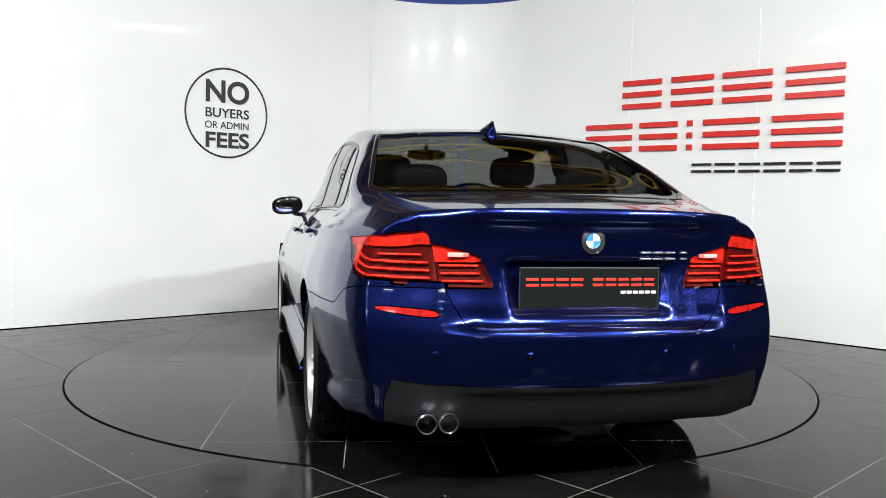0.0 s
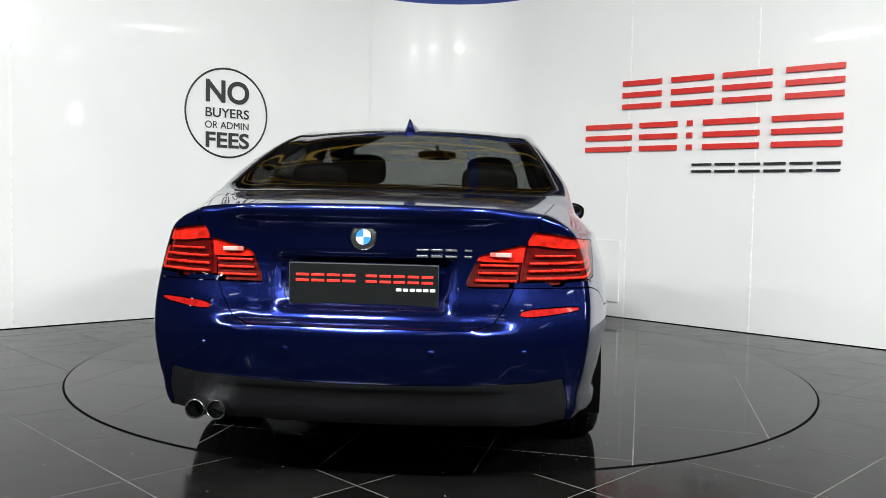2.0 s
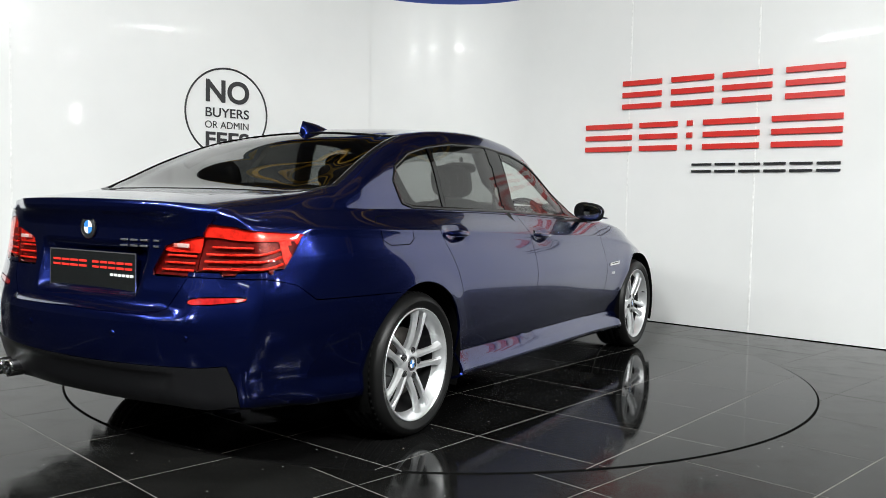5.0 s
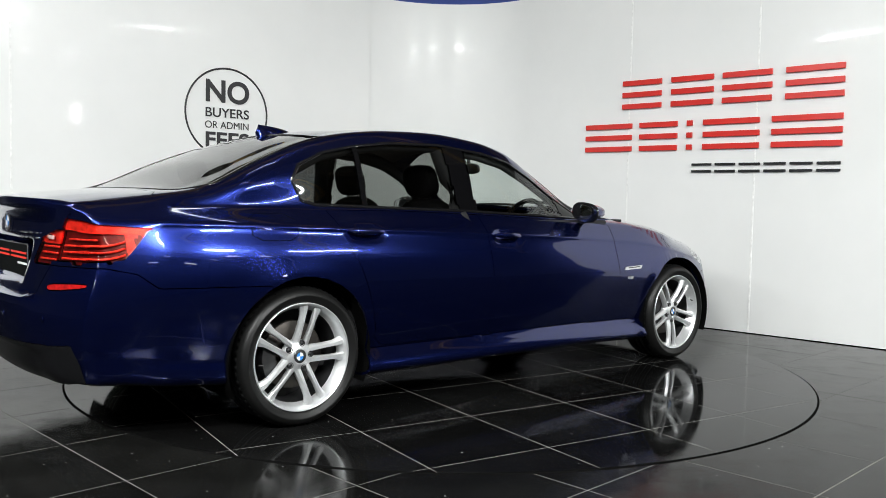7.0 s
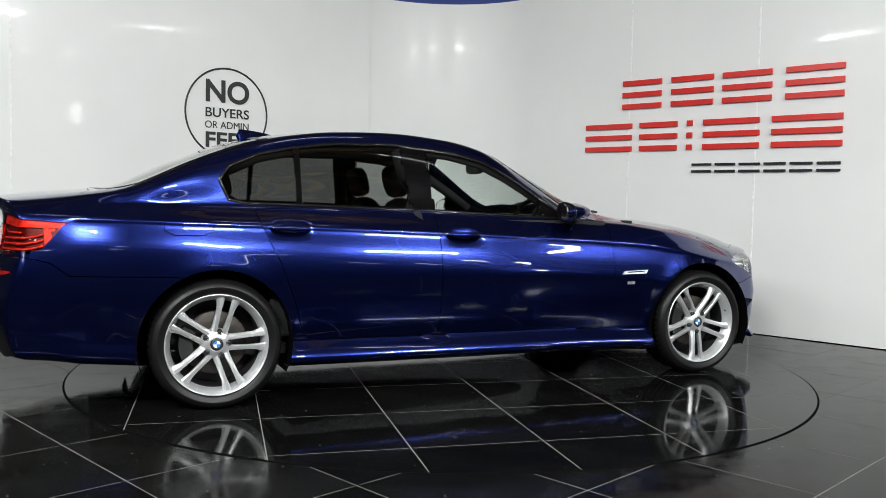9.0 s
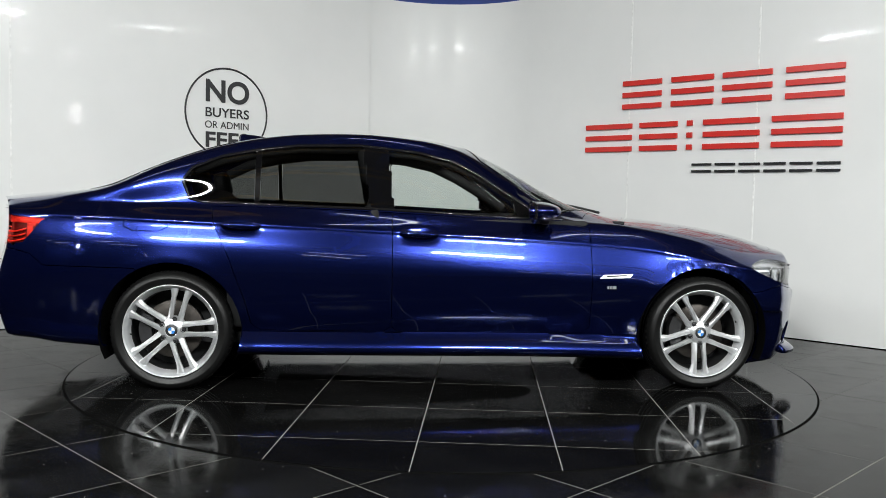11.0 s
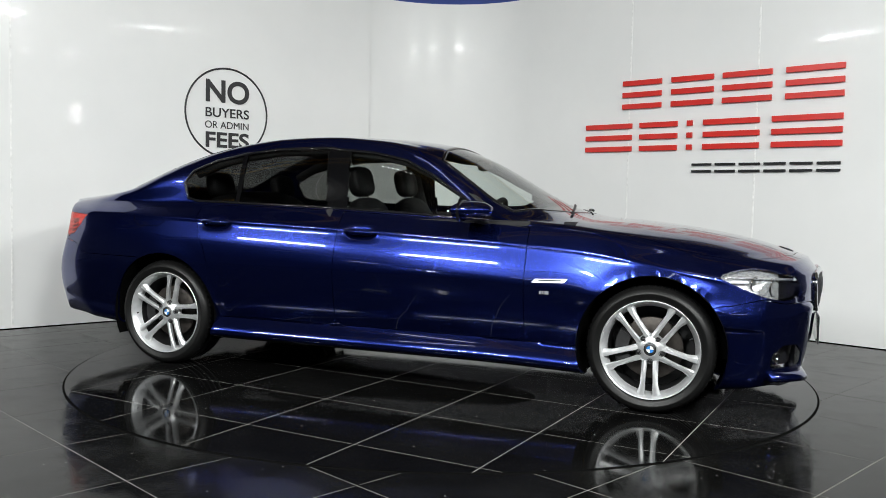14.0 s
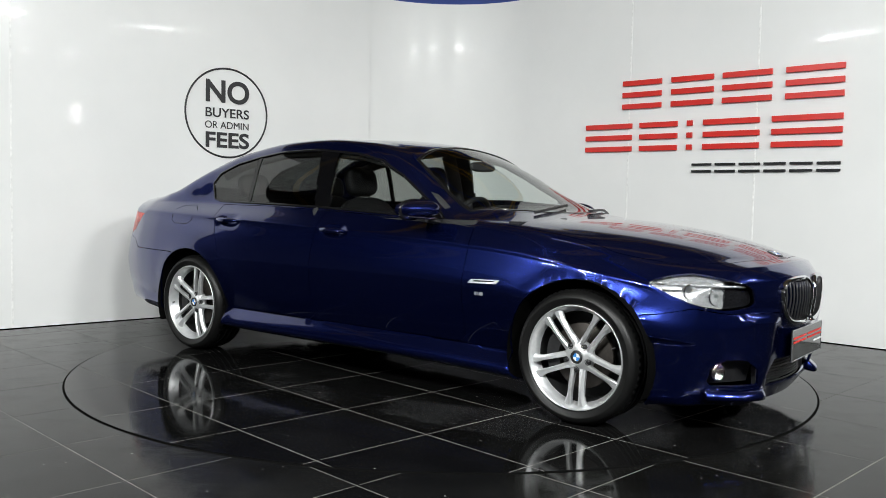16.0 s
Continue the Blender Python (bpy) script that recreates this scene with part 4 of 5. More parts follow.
def build_cabin(car, tri):
    for y in (-0.37, 0.37):
        seat = new("front_seat")
        seat.parent = car
        for nm, m, sx, sy, sz in (("cushion", pose(0.08, y, 0.46, 0, -6, 0), 0.54, 0.52, 0.18), ("backrest", pose(-0.26, y, 0.76, 0, -20, 0), 0.17, 0.52, 0.62), ("headrest", pose(-0.385, y, 1.155, 0, -14, 0), 0.10, 0.27, 0.19)):
            bm = bmesh.new()
            pad(bm, m, sx, sy, sz)
            part(nm, bm, M_LEATHER, seat)
        for dy in (-0.06, 0.06):
            bm = bmesh.new()
            tube(bm, [(-0.34, y + dy, 0.98), (-0.38, y + dy, 1.12)], 0.006, 8)
            part("post", bm, M_CHROME, seat)
    bench = new("rear_bench")
    bench.parent = car
    bm = bmesh.new()
    pad(bm, pose(-0.95, 0, 0.48), 0.5, 1.36, 0.2)
    part("cushion", bm, M_LEATHER, bench)
    bm = bmesh.new()
    pad(bm, pose(-1.28, 0, 0.78, 0, -24, 0), 0.2, 1.36, 0.64)
    part("backrest", bm, M_LEATHER, bench)
    for y in (-0.40, 0.40):
        bm = bmesh.new()
        pad(bm, pose(-1.40, y, 1.12, 0, -14, 0), 0.10, 0.26, 0.17)
        part("headrest", bm, M_LEATHER, bench)
    bm = bmesh.new()
    box(bm, pose(-1.66, 0, 0.985, 0, 1, 0), 0.5, 1.3, 0.03, 0.008)
    part("parcel_shelf", bm, M_DARKIN, car, smooth=False)
    bm = bmesh.new()
    pad(bm, pose(0.80, 0, 0.84, 0, 6, 0), 0.50, 1.46, 0.22, 4)
    pad(bm, pose(0.66, -0.37, 0.93, 0, 0, 0), 0.20, 0.36, 0.09)
    part("dashboard", bm, M_DARKIN, car, "black dashboard")
    wheel = new("steering_wheel")
    wheel.parent = car
    wheel.matrix_basis = pose(0.47, -0.37, 0.885, 0, -68, 0)
    bm = bmesh.new()
    tube(bm, [(0.185 * math.cos(k * math.tau / 32), 0.185 * math.sin(k * math.tau / 32), 0) for k in range(32)], 0.016, 8, True)
    part("wheel_rim", bm, M_LEATHER, wheel)
    bm = bmesh.new()
    pad(bm, pose(0, 0, -0.02), 0.17, 0.15, 0.06)
    for a in (90, 210, 330):
        box(bm, pose(0, 0, -0.015, 0, 0, a) @ pose(0.12, 0, 0), 0.13, 0.035, 0.018, 0.005)
    part("spokes", bm, M_BLACK, wheel)
    bm = bmesh.new()
    pad(bm, pose(0.30, 0, 1.255, 0, -12, 0), 0.035, 0.25, 0.07)
    tube(bm, [(0.32, 0, 1.27), (0.31, 0, 1.32)], 0.012, 8)
    part("interior_mirror", bm, M_BLACK, car)
    bm = bmesh.new()
    box(bm, pose(-0.2, 0, 0.27), 2.6, 1.5, 0.06)
    box(bm, pose(0.2, 0, 0.45), 1.2, 0.22, 0.34, 0.03)
    box(bm, pose(1.02, 0, 0.62), 0.06, 1.46, 0.66)
    box(bm, pose(-1.62, 0, 0.62, 0, 0, 0), 0.06, 1.4, 0.66)
    part("cabin_floor", bm, M_DARKIN, car, smooth=False)
    for sg in (-1, 1):
        for x0, x1 in ((-1.2, -0.33), (-0.28, 0.82)):
            bm = bmesh.new()
            box(bm, pose((x0 + x1) / 2, sg * 0.765, 0.64), x1 - x0, 0.06, 0.62, 0.02)
            pad(bm, pose((x0 + x1) / 2 - 0.05, sg * 0.72, 0.70), (x1 - x0) * 0.6, 0.08, 0.07)
            part("door_card", bm, M_DARKIN, car)
    # dark trim inside the pillars and along the roof rails
    for sg in (-1, 1):
        bm = bmesh.new()
        rail = [(0.56, 0.985), (0.40, 1.085), (0.22, 1.190), (0.045, 1.270), (-0.154, 1.312), (-0.49, 1.340), (-0.83, 1.332), (-1.056, 1.300), (-1.249, 1.255), (-1.40, 1.185)]
        tube(bm, [on_side(tri, x, z, sg) + Vector((0, -sg * 0.055, 0.004)) for x, z in rail], 0.034, 8)
        part("roof_rail_trim", bm, M_DARKIN, car)
        bm = bmesh.new()
        tube(bm, [on_side(tri, -0.35 - 0.10 * u, 0.70 + 0.62 * u, sg) + Vector((0, -sg * 0.055, 0)) for u in (0, 0.25, 0.5, 0.75, 1)], 0.045, 8)
        part("pillar_trim", bm, M_DARKIN, car)
    # headlining under the roof skin
    bm = bmesh.new()
    rows = []
    for i in range(13):
        x = -1.18 + i * (1.30 / 12)
        rows.append([bm.verts.new(on_top(tri, x, float(Y_RAIL(x)) * 0.94 * (k / 6 - 1), -0.035)) for k in range(13)])
    for a, b in zip(rows, rows[1:]):
        for k in range(12):
            bm.faces.new((a[k], b[k], b[k + 1], a[k + 1]))
    part("headlining", bm, M_LINING, car)
    # underbody and wheel wells
    bm = bmesh.new()
    box(bm, pose(-0.15, 0, 0.23), 3.8, 1.2, 0.05, 0.02)
    box(bm, pose(0, 0, 0.212), 2.05, 1.64, 0.03, 0.01)
    box(bm, pose(1.55, 0, 0.5), 0.9, 1.1, 0.5)
    box(bm, pose(-1.9, 0, 0.5), 0.9, 1.1, 0.45)
    part("underbody", bm, M_BLACKGAP, car, smooth=False)
    for x in (-WHEEL_X, WHEEL_X):
        for sg in (-1, 1):
            bm = bmesh.new()
            rows = []
            for k in range(25):
                a = radians(-25 + 230 * k / 24)
                r = ARCH_R + 0.004
                rows.append([bm.verts.new((x + r * math.cos(a), sg * yy, max(0.17, WHEEL_Z + r * math.sin(a)))) for yy in (0.895, 0.52)])
            for a, b in zip(rows, rows[1:]):
                bm.faces.new((a[0], b[0], b[1], a[1]))
            bm.faces.new([r[1] for r in rows])
            part("wheel_well", bm, M_BLACKGAP, car)


def band(bm, pts, normals, w, t):
    """A flat strip with thickness along a closed line on the skin."""
    n = len(pts)
    rows = []
    for i in range(n):
        d = (pts[(i + 1) % n] - pts[i - 1]).normalized()
        s = d.cross(normals[i]).normalized()
        p, u = pts[i], normals[i]
        rows.append([bm.verts.new(q) for q in (p - s * w / 2 - u * t, p - s * w / 2 + u * t * 0.7, p + u * t, p + s * w / 2 + u * t * 0.7, p + s * w / 2 - u * t)])
    for i in range(n):
        a, b = rows[i], rows[(i + 1) % n]
        for k in range(4):
            bm.faces.new((a[k], a[k + 1], b[k + 1], b[k]))


def skin_band(car, tri, name, outline, view, sg, w, t, material, label=""):
    pts, nrm = [], []
    for a, b in ring_of(outline, 0.025):
        if view == "side":
            o, d = Vector((a, sg * 2, b)), Vector((0, -sg, 0))
        elif view == "top":
            o, d = Vector((a, b, 3)), Vector((0, 0, -1))
        else:
            o, d = Vector((sg * 4, a, b)), Vector((-sg, 0, 0))
        h, n, _, _ = tri.ray_cast(o, d)
        if h is None:
            continue
        pts.append(h)
        nrm.append(n if n.dot(d) < 0 else -n)
    bm = bmesh.new()
    band(bm, pts, nrm, w, t)
    bmesh.ops.recalc_face_normals(bm, faces=bm.faces)
    return part(name, bm, material, car, label)


def skin_patch(bm, tri, outline, view, sg, out, thick):
    """A thin piece of an outline laid on the skin."""
    def at(a, b, o):
        return on_side(tri, a, b, sg, o) if view == "side" else on_end(tri, a, b, sg, o)
    hi = [bm.verts.new(at(a, b, out)) for a, b in outline]
    lo = [bm.verts.new(at(a, b, out - thick)) for a, b in outline]
    n = len(outline)
    bm.faces.new(hi)
    for k in range(n):
        bm.faces.new((hi[k], hi[(k + 1) % n], lo[(k + 1) % n], lo[k]))
    bmesh.ops.recalc_face_normals(bm, faces=bm.faces)


def rect(a0, b0, a1, b1):
    return [(a0, b0), (a1, b0), (a1, b1), (a0, b1)]


def build_mirror(car, sg):
    mir = new("door_mirror")
    mir.parent = car
    mir.matrix_basis = pose(0.520, sg * 0.902, 1.000) @ Matrix.Diagonal((1, sg, 1, 1))
    bm = bmesh.new()
    n = 18
    rows = []
    for i in range(n + 1):
        u = i / n
        x = -0.050 + 0.165 * u
        k = math.sqrt(max(0.0, 1 - u ** 2.6))
        ring = []
        for j in range(28):
            a = math.tau * j / 28
            c, s = math.cos(a), math.sin(a)
            yy = 0.092 * math.copysign(abs(c) ** 0.72, c) * k
            # tall at the door, low at the tip, flat underneath
            zz = 0.062 * math.copysign(abs(s) ** 0.72, s) * k * ((0.80 - 0.28 * yy / 0.092) if s > 0 else 0.72)
            ring.append(bm.verts.new((x - 0.03 * (yy / 0.092), yy, zz)))
        rows.append(ring)
    for a, b in zip(rows, rows[1:]):
        for j in range(28):
            bm.faces.new((a[j], a[(j + 1) % 28], b[(j + 1) % 28], b[j]))
    bmesh.ops.recalc_face_normals(bm, faces=bm.faces)
    part("mirror_cap", bm, M_PAINT, mir)
    bm = bmesh.new()
    pad(bm, pose(-0.045, -0.002, -0.002, -7, 0, 0), 0.03, 0.202, 0.116, 2.7)
    part("mirror_housing", bm, M_GLOSSBLACK, mir)
    bm = bmesh.new()
    pad(bm, pose(-0.0625, -0.002, -0.002, -7, 0, 12), 0.006, 0.166, 0.088, 2.7)
    part("mirror_glass", bm, M_MIRROR, mir, "silvered mirror glass")
    bm = bmesh.new()
    pad(bm, pose(0.040, 0.008, -0.040, 0, 4, -12), 0.135, 0.168, 0.014)
    part("indicator_strip", bm, M_CHROME, mir, "bright indicator strip")
    bm = bmesh.new()
    tube(bm, [(0.03, -0.05, -0.055), (0.05, -0.12, -0.066), (0.07, -0.19, -0.068)], [0.03, 0.026, 0.03], 10, flat=0.5)
    part("mirror_foot", bm, M_BLACK, mir)


def behind(lens, shift, keep=None):
    """The lens's own shape, or a piece of it, set back."""
    bm = bmesh.new()
    bm.from_mesh(lens.data)
    bm.normal_update()
    bmesh.ops.remove_doubles(bm, verts=bm.verts, dist=0.0002)
    edge = {v for e in bm.edges if len(e.link_faces) == 1 for v in e.verts}
    bmesh.ops.delete(bm, geom=list(edge), context="VERTS")
    if keep:
        bmesh.ops.delete(bm, geom=[f for f in bm.faces if not keep(f.calc_center_median())], context="FACES")
    bmesh.ops.translate(bm, verts=bm.verts, vec=shift)
    return bm


def build_lamps_of_car(car, tri, made):
    for sg in (-1, 1):
        side = "/r" if sg < 0 else "/l"
        tail = new("tail_lamp_inside")
        tail.parent = car
        for lens in ("tail_lamp", "lid_lamp"):
            part("backing", behind(made[lens + side], Vector((0.022, -sg * 0.014, 0))), M_REDDARK, tail, "red lamp backing")
        # bright upper chambers and the outer column
        part("upper_chamber", behind(made["tail_lamp" + side], Vector((0.012, -sg * 0.008, 0)), lambda c: c.z > 0.886 - 0.06 * (abs(c.y) - 0.70)), M_REDTOP, tail, "bright red upper chamber")
        part("upper_chamber", behind(made["lid_lamp" + side], Vector((0.012, -sg * 0.008, 0)), lambda c: c.z > 0.846), M_REDTOP, tail, "bright red upper chamber")
        part("outer_column", behind(made["tail_lamp" + side], Vector((0.013, -sg * 0.012, 0)), lambda c: -2.265 < c.x < -2.222 and c.z < 0.90), M_REDIN, tail, "pale red light column")
        for z0, ya in ((0.778, 0.390), (0.804, 0.400), (0.830, 0.408)):
            bm = bmesh.new()
            joint = float(LAMP_JOINT(z0))
            tube(bm, [on_end(tri, sg * (ya + (joint - 0.02 - ya) * k / 8), z0, -1, -0.014) for k in range(9)], 0.0050, 6)
            part("light_bar", bm, M_REDIN, tail, "pale red light bar")
            bm = bmesh.new()
            line = [on_end(tri, sg * (joint + 0.02 + (0.70 - joint) * k / 10), z0 + 0.008, -1, -0.012) for k in range(11)]
            line += [on_side(tri, -2.40 + 0.029 * k, z0 + 0.010 + 0.020 * (k / 5) ** 3, sg, -0.012) for k in range(6)]
            tube(bm, line, 0.0050, 6)
            part("light_bar", bm, M_REDIN, tail, "pale red light bar bent up at its end")
        bm = bmesh.new()
        tube(bm, [on_end(tri, sg * (0.60 + 0.016 * k), 0.864, -1, -0.013) for k in range(10)], 0.0045, 6)
        part("light_bar", bm, M_REDIN, tail, "pale red light bar")
        bm = bmesh.new()
        box(bm, Matrix.Translation(on_end(tri, sg * 0.475, 0.866, -1, -0.004)), 0.012, 0.075, 0.016, 0.003)
        part("reversing_lamp", bm, M_PALE, tail, "small pale reversing lamp")
        # headlamp insides
        head = new("headlamp_inside")
        head.parent = car
        set_back = Vector((-0.034, -sg * 0.026, 0))
        part("bowl", behind(made["headlamp" + side], set_back, lambda c: c.x < 2.105), M_FOG, head, "bright lamp bowl")
        part("inner_shade", behind(made["headlamp" + side], set_back, lambda c: c.x >= 2.105), M_GLOSSBLACK, head, "black inner end of the lamp")
        for x, z, r in ((2.085, 0.640, 0.040), (1.995, 0.660, 0.036)):
            c = on_side(tri, x, z, sg) + Vector((-0.045, -sg * 0.035, 0))
            aim = Vector((0.86, sg * 0.5, 0)).normalized()
            m = Matrix.Translation(c) @ aim.to_track_quat("Z", "Y").to_matrix().to_4x4()
            bm = bmesh.new()
            lathe(bm, [(r * 0.62, -0.01), (r * 0.8, 0.004), (r, 0.018), (r * 1.06, 0.02), (r * 1.1, 0.012)], 28, m)
            part("projector_ring", bm, M_CHROME, head, "bright projector ring")
            bm = bmesh.new()
            lathe(bm, [(0.0001, 0.016), (r * 0.3, 0.0135), (r * 0.55, 0.006), (r * 0.66, -0.006)], 24, m)
            part("projector_lens", bm, M_LENS, head)
        bm = bmesh.new()
        tube(bm, [on_side(tri, 1.84 + 0.32 * k / 12, 0.696 - 0.012 * k / 12, sg) + Vector((-0.02, -sg * 0.018, 0)) for k in range(13)], 0.006, 6)
        part("brow_bar", bm, M_FOG, head, "pale light guide")
        bm = bmesh.new()
        tube(bm, [on_side(tri, 1.86 + 0.08 * k / 4, 0.672, sg) + Vector((-0.012, -sg * 0.02, 0)) for k in range(5)], 0.012, 8, flat=0.6)
        part("side_marker", bm, M_WHITE, head)


def build_plate(car, tri, sg, z, m):
    plate = new("number_plate")
    plate.parent = car
    plate.matrix_basis = m
    bm = bmesh.new()
    box(bm, pose(0, -0.002, 0), 0.525, 0.148, 0.008, 0.003)
    part("plate_base", bm, M_PLATE, plate, "dark grey plate", smooth=False)
    bm = bmesh.new()
    tube(bm, [(x, y, 0.003) for x, y in ((-0.262, -0.076), (0.262, -0.076), (0.262, 0.072), (-0.262, 0.072))], 0.003, 6, True)
    part("plate_border", bm, M_LETTER, plate, "thin pale plate border", smooth=False)
    for k in range(4):
        for dz in (-0.010, 0.010):
            bm = bmesh.new()
            box(bm, pose(-0.216 + k * 0.055, 0.022 + dz, 0.0055), 0.046, 0.009, 0.003, 0.001)
            part("print_bar", bm, M_PLATERED, plate, "red printed bar", smooth=False)
    for k in range(5):
        for dz in (-0.010, 0.010):
            bm = bmesh.new()
            box(bm, pose(0.028 + k * 0.049, 0.022 + dz, 0.0055), 0.040, 0.009, 0.003, 0.001)
            part("print_bar", bm, M_PLATERED, plate, "red printed bar", smooth=False)
    for k in range(6):
        bm = bmesh.new()
        box(bm, pose(0.125 + k * 0.0235, -0.014, 0.0055), 0.018, 0.010, 0.003, 0.001)
        part("small_bar", bm, M_WHITE, plate, "small white bar", smooth=False)


M_PLATE = plain("dark_plate", (0.010, 0.011, 0.011), 0.07, vary=0.05, Specular_IOR_Level=0.6)
M_MESH = plain("black_mesh", (0.008, 0.008, 0.009), 0.5)
M_FOG = plain("bright_lamp_reflector", (0.66, 0.67, 0.68), 0.22, 0.75, vary=0.3, scale=60)


def build_car():
    car = tagged(new("sedan_car"), "metallic dark blue four-door sedan with silver alloy wheels on the turntable", "car")
    made, tri, V = build_shell(car)
    build_cabin(car, tri)
    for x, sg, turn in ((WHEEL_X, -1, -90), (-WHEEL_X, -1, 76), (WHEEL_X, 1, 40), (-WHEEL_X, 1, 15)):
        build_wheel(car, x, sg, turn)
    build_lamps_of_car(car, tri, made)
    for sg in (-1, 1):
        build_mirror(car, sg)
        skin_band(car, tri, "window_trim", GLASS_SIDE, "side", sg, 0.016, 0.003, M_GLOSSBLACK, "gloss black window surround")
        # handles
        for i, (hx, hz) in enumerate(HANDLES):
            bm = bmesh.new()
            pts = []
            for k in range(13):
                u = k / 12
                p = on_side(tri, hx - 0.105 + 0.21 * u, hz + 0.004 - 0.006 * u, sg)
                y0 = on_side(tri, hx - 0.13, hz, sg).y * (1 - u) + on_side(tri, hx + 0.13, hz, sg).y * u
                pts.append(Vector((p.x, y0 + sg * (0.004 + 0.020 * math.sin(math.pi * u) ** 0.6), p.z)))
            tube(bm, pts, [0.006 + 0.010 * math.sin(math.pi * k / 12) ** 0.5 for k in range(13)], 12, flat=1.0)
            part("door_handle", bm, M_PAINT, car, "body-coloured door handle")
        # side vent blade and small badge on the front wing
        bm = bmesh.new()
        skin_patch(bm, tri, [(0.865, 0.633), (0.885, 0.652), (1.055, 0.658), (1.035, 0.637)], "side", sg, 0.008, 0.012)
        vent = part("side_vent", bm, M_ALLOY, car, "bright side vent blade", smooth=False)
        bm = bmesh.new()
        skin_patch(bm, tri, [(0.90, 0.642), (0.905, 0.648), (1.03, 0.652), (1.02, 0.646)], "side", sg, 0.0095, 0.004)
        part("vent_slot", bm, M_GLOSSBLACK, vent, smooth=False)
        for k, m in enumerate((M_ALLOY, M_ALLOY, M_ALLOY)):
            bm = bmesh.new()
            skin_patch(bm, tri, rect(0.908 + k * 0.014, 0.575, 0.918 + k * 0.014 + (0.012 if k == 2 else 0), 0.591), "side", sg, 0.003, 0.004)
            part("wing_bar", bm, m, car, smooth=False)
        # fog lamp and bumper blade
        bm = bmesh.new()
        c = on_end(tri, sg * 0.640, 0.290, 1, -0.030)
        lathe(bm, [(0.0001, -0.014), (0.016, -0.012), (0.031, 0.006), (0.037, 0.010), (0.041, 0.0)], 28, Matrix.Translation(c) @ Vector((0.93, sg * 0.36, 0)).to_track_quat("Z", "Y").to_matrix().to_4x4())
        part("fog_lamp", bm, M_CHROME, car, "round bright fog lamp")
        bm = bmesh.new()
        rows = []
        for k in range(13):
            y, z = 0.40 + 0.29 * k / 12, 0.186 + 0.012 * k / 12
            out = 0.075 * math.sin(math.pi * (0.12 + 0.80 * k / 12)) ** 0.5
            far = Vector((0.80, sg * 0.45, 0)) * out
            root, tip = on_end(tri, sg * y, z + 0.040, 1, -0.012), on_end(tri, sg * y, z, 1) + far
            rows.append([bm.verts.new(q) for q in (root, root.lerp(tip, 0.6) + Vector((0, 0, 0.004)), tip, tip - Vector((0, 0, 0.020)), on_end(tri, sg * y, z - 0.016, 1, -0.012))])
        for p, q in zip(rows, rows[1:]):
            for k in range(5):
                bm.faces.new((p[k], q[k], q[(k + 1) % 5], p[(k + 1) % 5]))
        bm.faces.new(rows[0])
        bm.faces.new(rows[-1][::-1])
        bmesh.ops.recalc_face_normals(bm, faces=bm.faces)
        part("bumper_blade", bm, M_PAINT, car)
        # side lamps seen as dark pockets behind the front openings
        bm = bmesh.new()
        rows = [[bm.verts.new(on_end(tri, sg * (0.43 + 0.34 * i / 8), 0.240 + 0.120 * k / 4, 1) - Vector((0.070, 0, 0))) for k in range(5)] for i in range(9)]
        for p, q in zip(rows, rows[1:]):
            for k in range(4):
                bm.faces.new((p[k], q[k], q[k + 1], p[k + 1]))
        part("intake_back", bm, M_BLACK, car, smooth=False)
        # kidney grille
        kid = new("kidney_grille")
        kid.parent = car
        shape = soft_outline([(0.026, 0.712), (0.026, 0.520), (0.065, 0.496), (0.22, 0.505), (0.28, 0.540), (0.335, 0.612), (0.335, 0.668), (0.28, 0.708)], 2)
        pts = [(sg * a, b) for a, b in shape]
        bm = bmesh.new()
        ring = ring_of(pts, 0.012)
        P = [on_end(tri, a, b, 1, 0.006) for a, b in ring]
        tube(bm, P, 0.013, 8, True)
        part("grille_frame", bm, M_CHROME, kid, "chrome grille surround")
        bm = bmesh.new()
        skin_patch(bm, tri, pts, "end", 1, 0.003, 0.004)
        part("grille_back", bm, M_MESH, kid, smooth=False)
        for k in range(9):
            y = 0.054 + k * 0.0310
            bm = bmesh.new()
            tube(bm, [on_end(tri, sg * y, 0.518 + 0.045 * max(0, k - 6) / 2 + (0.178 - 0.045 * max(0, k - 6) / 2) * j / 6, 1, 0.008) for j in range(7)], 0.0045, 6)
            part("grille_slat", bm, M_DARKALLOY, kid)
    skin_band(car, tri, "fuel_flap_joint", FLAP, "side", -1, 0.0035, 0.0006, M_BLACKGAP, "dark joint round the fuel flap")
    # window frame bands at both ends of the roof
    for name, half in (("windscreen_frame", WINDSCREEN), ("rear_window_frame", REAR_GLASS)):
        whole = half + [(a, -b) for a, b in half[::-1] if b > 0.001]
        skin_band(car, tri, name, whole, "top", 1, 0.022, 0.0025, M_GLOSSBLACK, "black glass border")
    # lower intake mesh
    intake = new("lower_intake")
    intake.parent = car
    bm = bmesh.new()
    box(bm, pose(2.16, 0, 0.27), 0.02, 0.80, 0.15)
    part("intake_panel", bm, M_BLACK, intake, smooth=False)
    for k in range(9):
        bm = bmesh.new()
        tube(bm, [(2.215 - 0.30 * (y / 0.8) ** 2, y, 0.212 + k * 0.0145) for y in np.linspace(-0.38, 0.38, 13)], 0.0042, 6)
        part("intake_bar", bm, M_MESH, intake)
    # badges, plates, exhaust, fin
    m = Matrix.Translation(on_end(tri, 0, 0.920, -1, 0.005)) @ Vector((-1, 0, 0.0)).to_track_quat("Z", "Y").to_matrix().to_4x4()
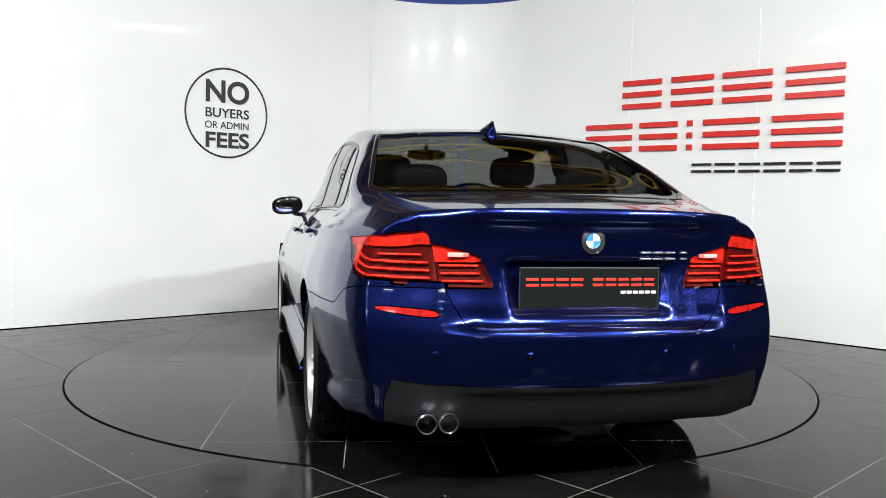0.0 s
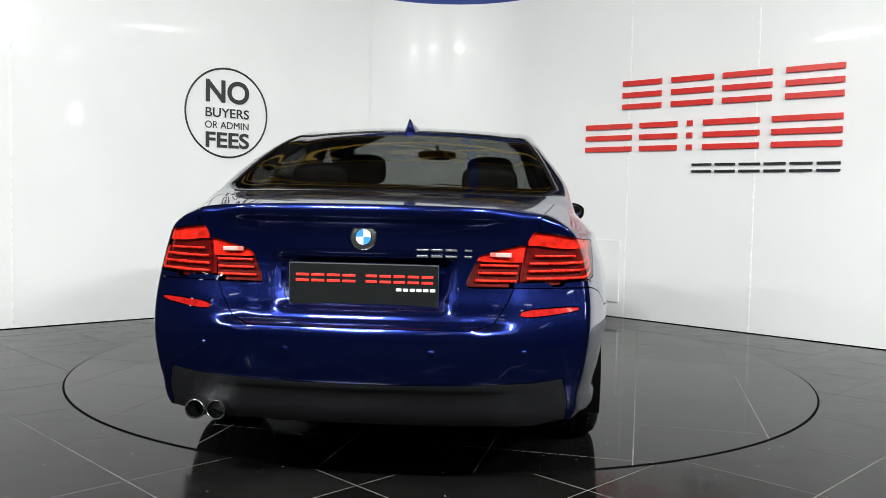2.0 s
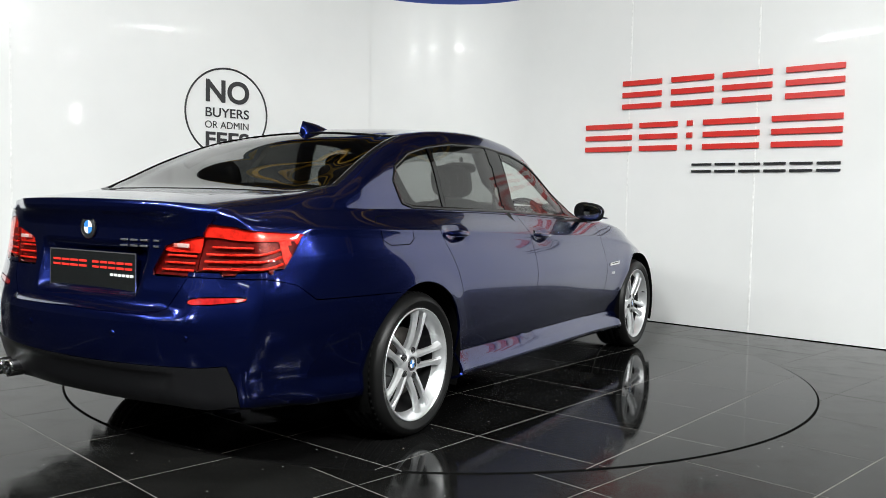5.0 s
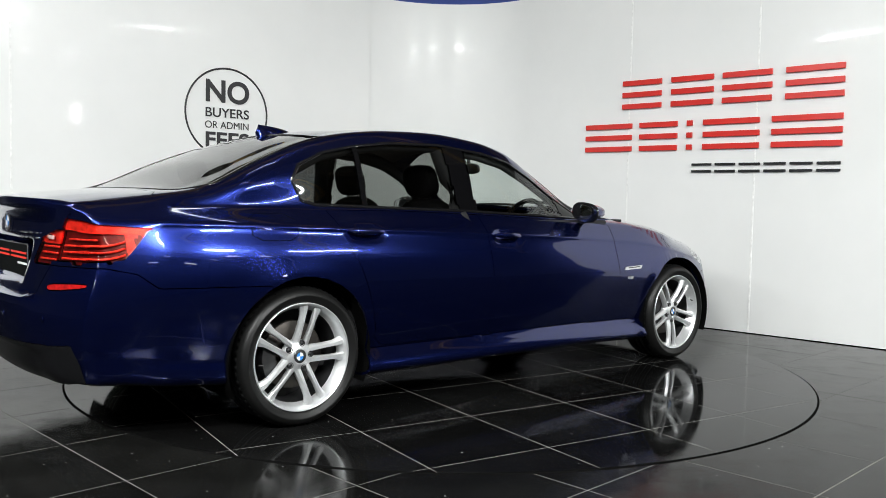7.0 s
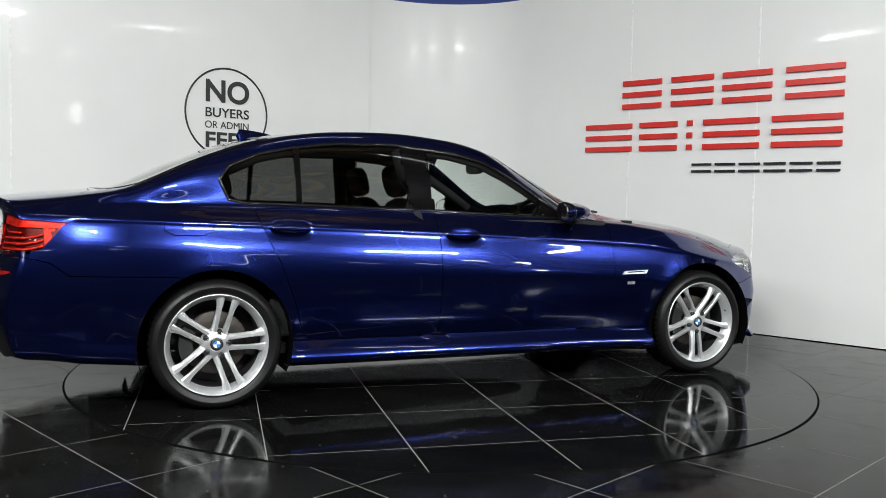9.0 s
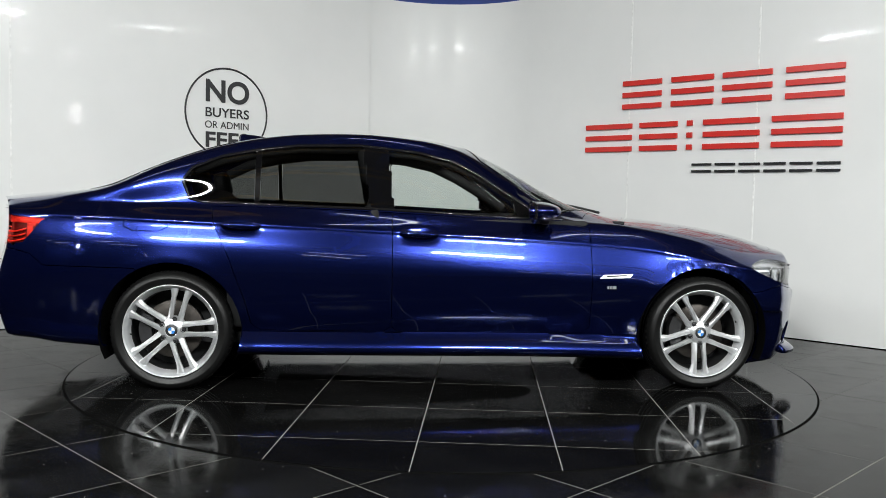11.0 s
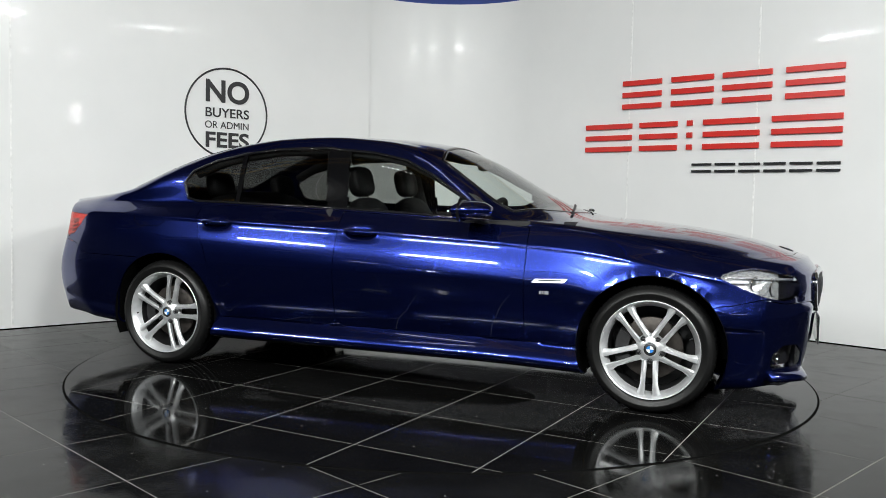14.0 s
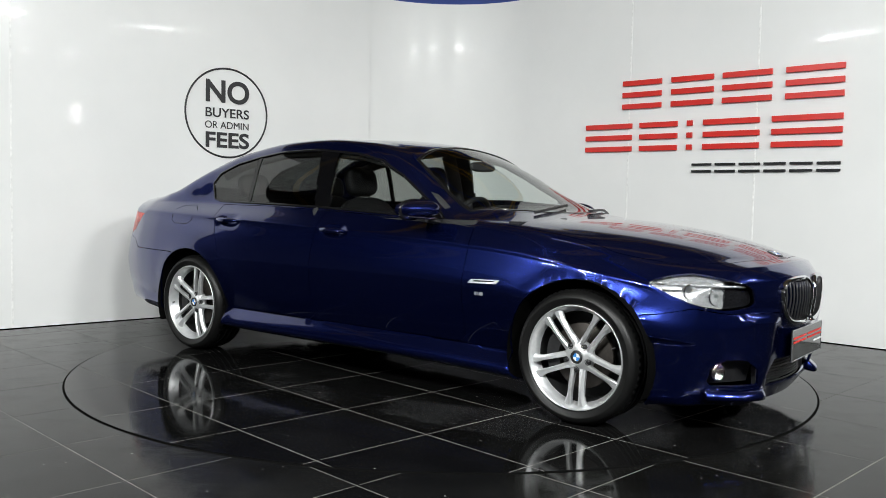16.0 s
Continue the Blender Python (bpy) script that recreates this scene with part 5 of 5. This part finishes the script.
    badge(car, m, 0.045)
    spot, slope, _, _ = tri.ray_cast(Vector((2.12, 0, 3)), Vector((0, 0, -1)))
    slope = slope if slope.z > 0 else -slope
    m = Matrix.Translation(spot + slope * 0.0015) @ slope.to_track_quat("Z", "Y").to_matrix().to_4x4()
    badge(car, m, 0.040)
    back = Matrix(((0, 0, -1, -2.476), (-1, 0, 0, 0), (0, 1, 0, 0.752), (0, 0, 0, 1)))
    build_plate(car, tri, -1, 0.752, back)
    front = Matrix(((0, 0, 1, 2.288), (1, 0, 0, 0), (0, 1, 0, 0.398), (0, 0, 0, 1)))
    build_plate(car, tri, 1, 0.408, front)
    for k in range(4):
        bm = bmesh.new()
        y = -0.205 - k * 0.050 - (0.008 if k == 3 else 0)
        c = on_end(tri, y, 0.868, -1, 0.003)
        w = 0.040 if k < 3 else 0.026
        box(bm, Matrix.Translation(c + Vector((0, 0, 0.011))), 0.006, w, 0.008, 0.002)
        box(bm, Matrix.Translation(c - Vector((0, 0, 0.011))), 0.006, w, 0.008, 0.002)
        part("chrome_bar", bm, M_LETTER, car, smooth=False)
    for y in (0.588, 0.512):
        bm = bmesh.new()
        m = Matrix.Translation((-2.515, y, 0.300)) @ Vector((-1, 0, 0)).to_track_quat("Z", "Y").to_matrix().to_4x4()
        lathe(bm, [(0.028, -0.14), (0.030, 0.0), (0.032, 0.006), (0.035, 0.004), (0.036, -0.01), (0.036, -0.18)], 32, m)
        pipe = part("exhaust_tip", bm, M_CHROME, car, "round chrome exhaust tip")
        bm = bmesh.new()
        lathe(bm, [(0.0001, -0.08), (0.031, -0.08)], 24, m)
        part("bore", bm, M_BLACKGAP, pipe)
    bm = bmesh.new()
    rows = []
    for i in range(13):
        u = i / 12
        x = -1.235 + 0.215 * u
        h = 0.066 * max(0.0, 1 - u) ** 0.85 * min(1, 0.35 + u * 8) + 0.003
        w = 0.044 * (math.sin(math.pi * (0.10 + 0.86 * u)) ** 0.6)
        z0 = on_top(tri, x, 0).z - 0.006
        rows.append([bm.verts.new((x - 0.012 * hh, w * ww, z0 + h * hh)) for hh, ww in ((0, -1), (0.25, -0.78), (0.6, -0.45), (1, -0.13), (1.04, 0), (1, 0.13), (0.6, 0.45), (0.25, 0.78), (0, 1))])
    for a, b in zip(rows, rows[1:]):
        for k in range(8):
            bm.faces.new((a[k], b[k], b[k + 1], a[k + 1]))
    bm.faces.new(rows[0])
    bm.faces.new(rows[-1][::-1])
    bmesh.ops.recalc_face_normals(bm, faces=bm.faces)
    part("antenna_fin", bm, M_PAINT, car)
    # wipers and rear parking sensors
    for y in (-0.45, 0.15):
        bm = bmesh.new()
        tube(bm, [on_top(tri, 0.985 - 0.10 * u - 0.06 * abs(y + 0.55 * u) ** 2, y + 0.5 * u, 0.014) for u in (0, 0.25, 0.5, 0.75, 1)], 0.008, 6)
        part("wiper", bm, M_BLACK, car)
    for y in (-0.56, -0.25, 0.25, 0.56):
        bm = bmesh.new()
        m = Matrix.Translation(on_end(tri, y, 0.535, -1, 0.001)) @ Vector((-1, 0, 0)).to_track_quat("Z", "Y").to_matrix().to_4x4()
        lathe(bm, [(0.0001, 0.001), (0.011, 0.001), (0.0125, -0.002)], 20, m)
        part("parking_sensor", bm, M_PAINT, car)
    return car


build_floor()
TABLE = build_turntable()
build_walls()
build_signs()
build_hall()
build_lamps()
CAR = build_car()


def table_angle(t):
    """Degrees of turn: the table goes round clockwise at an almost steady pace."""
    return 102.570 - 8.8100 * t + 0.0142 * (t - 8) ** 2


def motions():
    rows, carried = [], []
    for i in range(33):
        t = i * 0.5
        m = pose(0, 0, 0, 0, 0, table_angle(t))
        rows.append((t, m))
        carried.append((t, m @ pose(CAR_OFF[0], CAR_OFF[1], 0.0045)))
    walk(TABLE, rows)
    walk(CAR, carried)


motions()
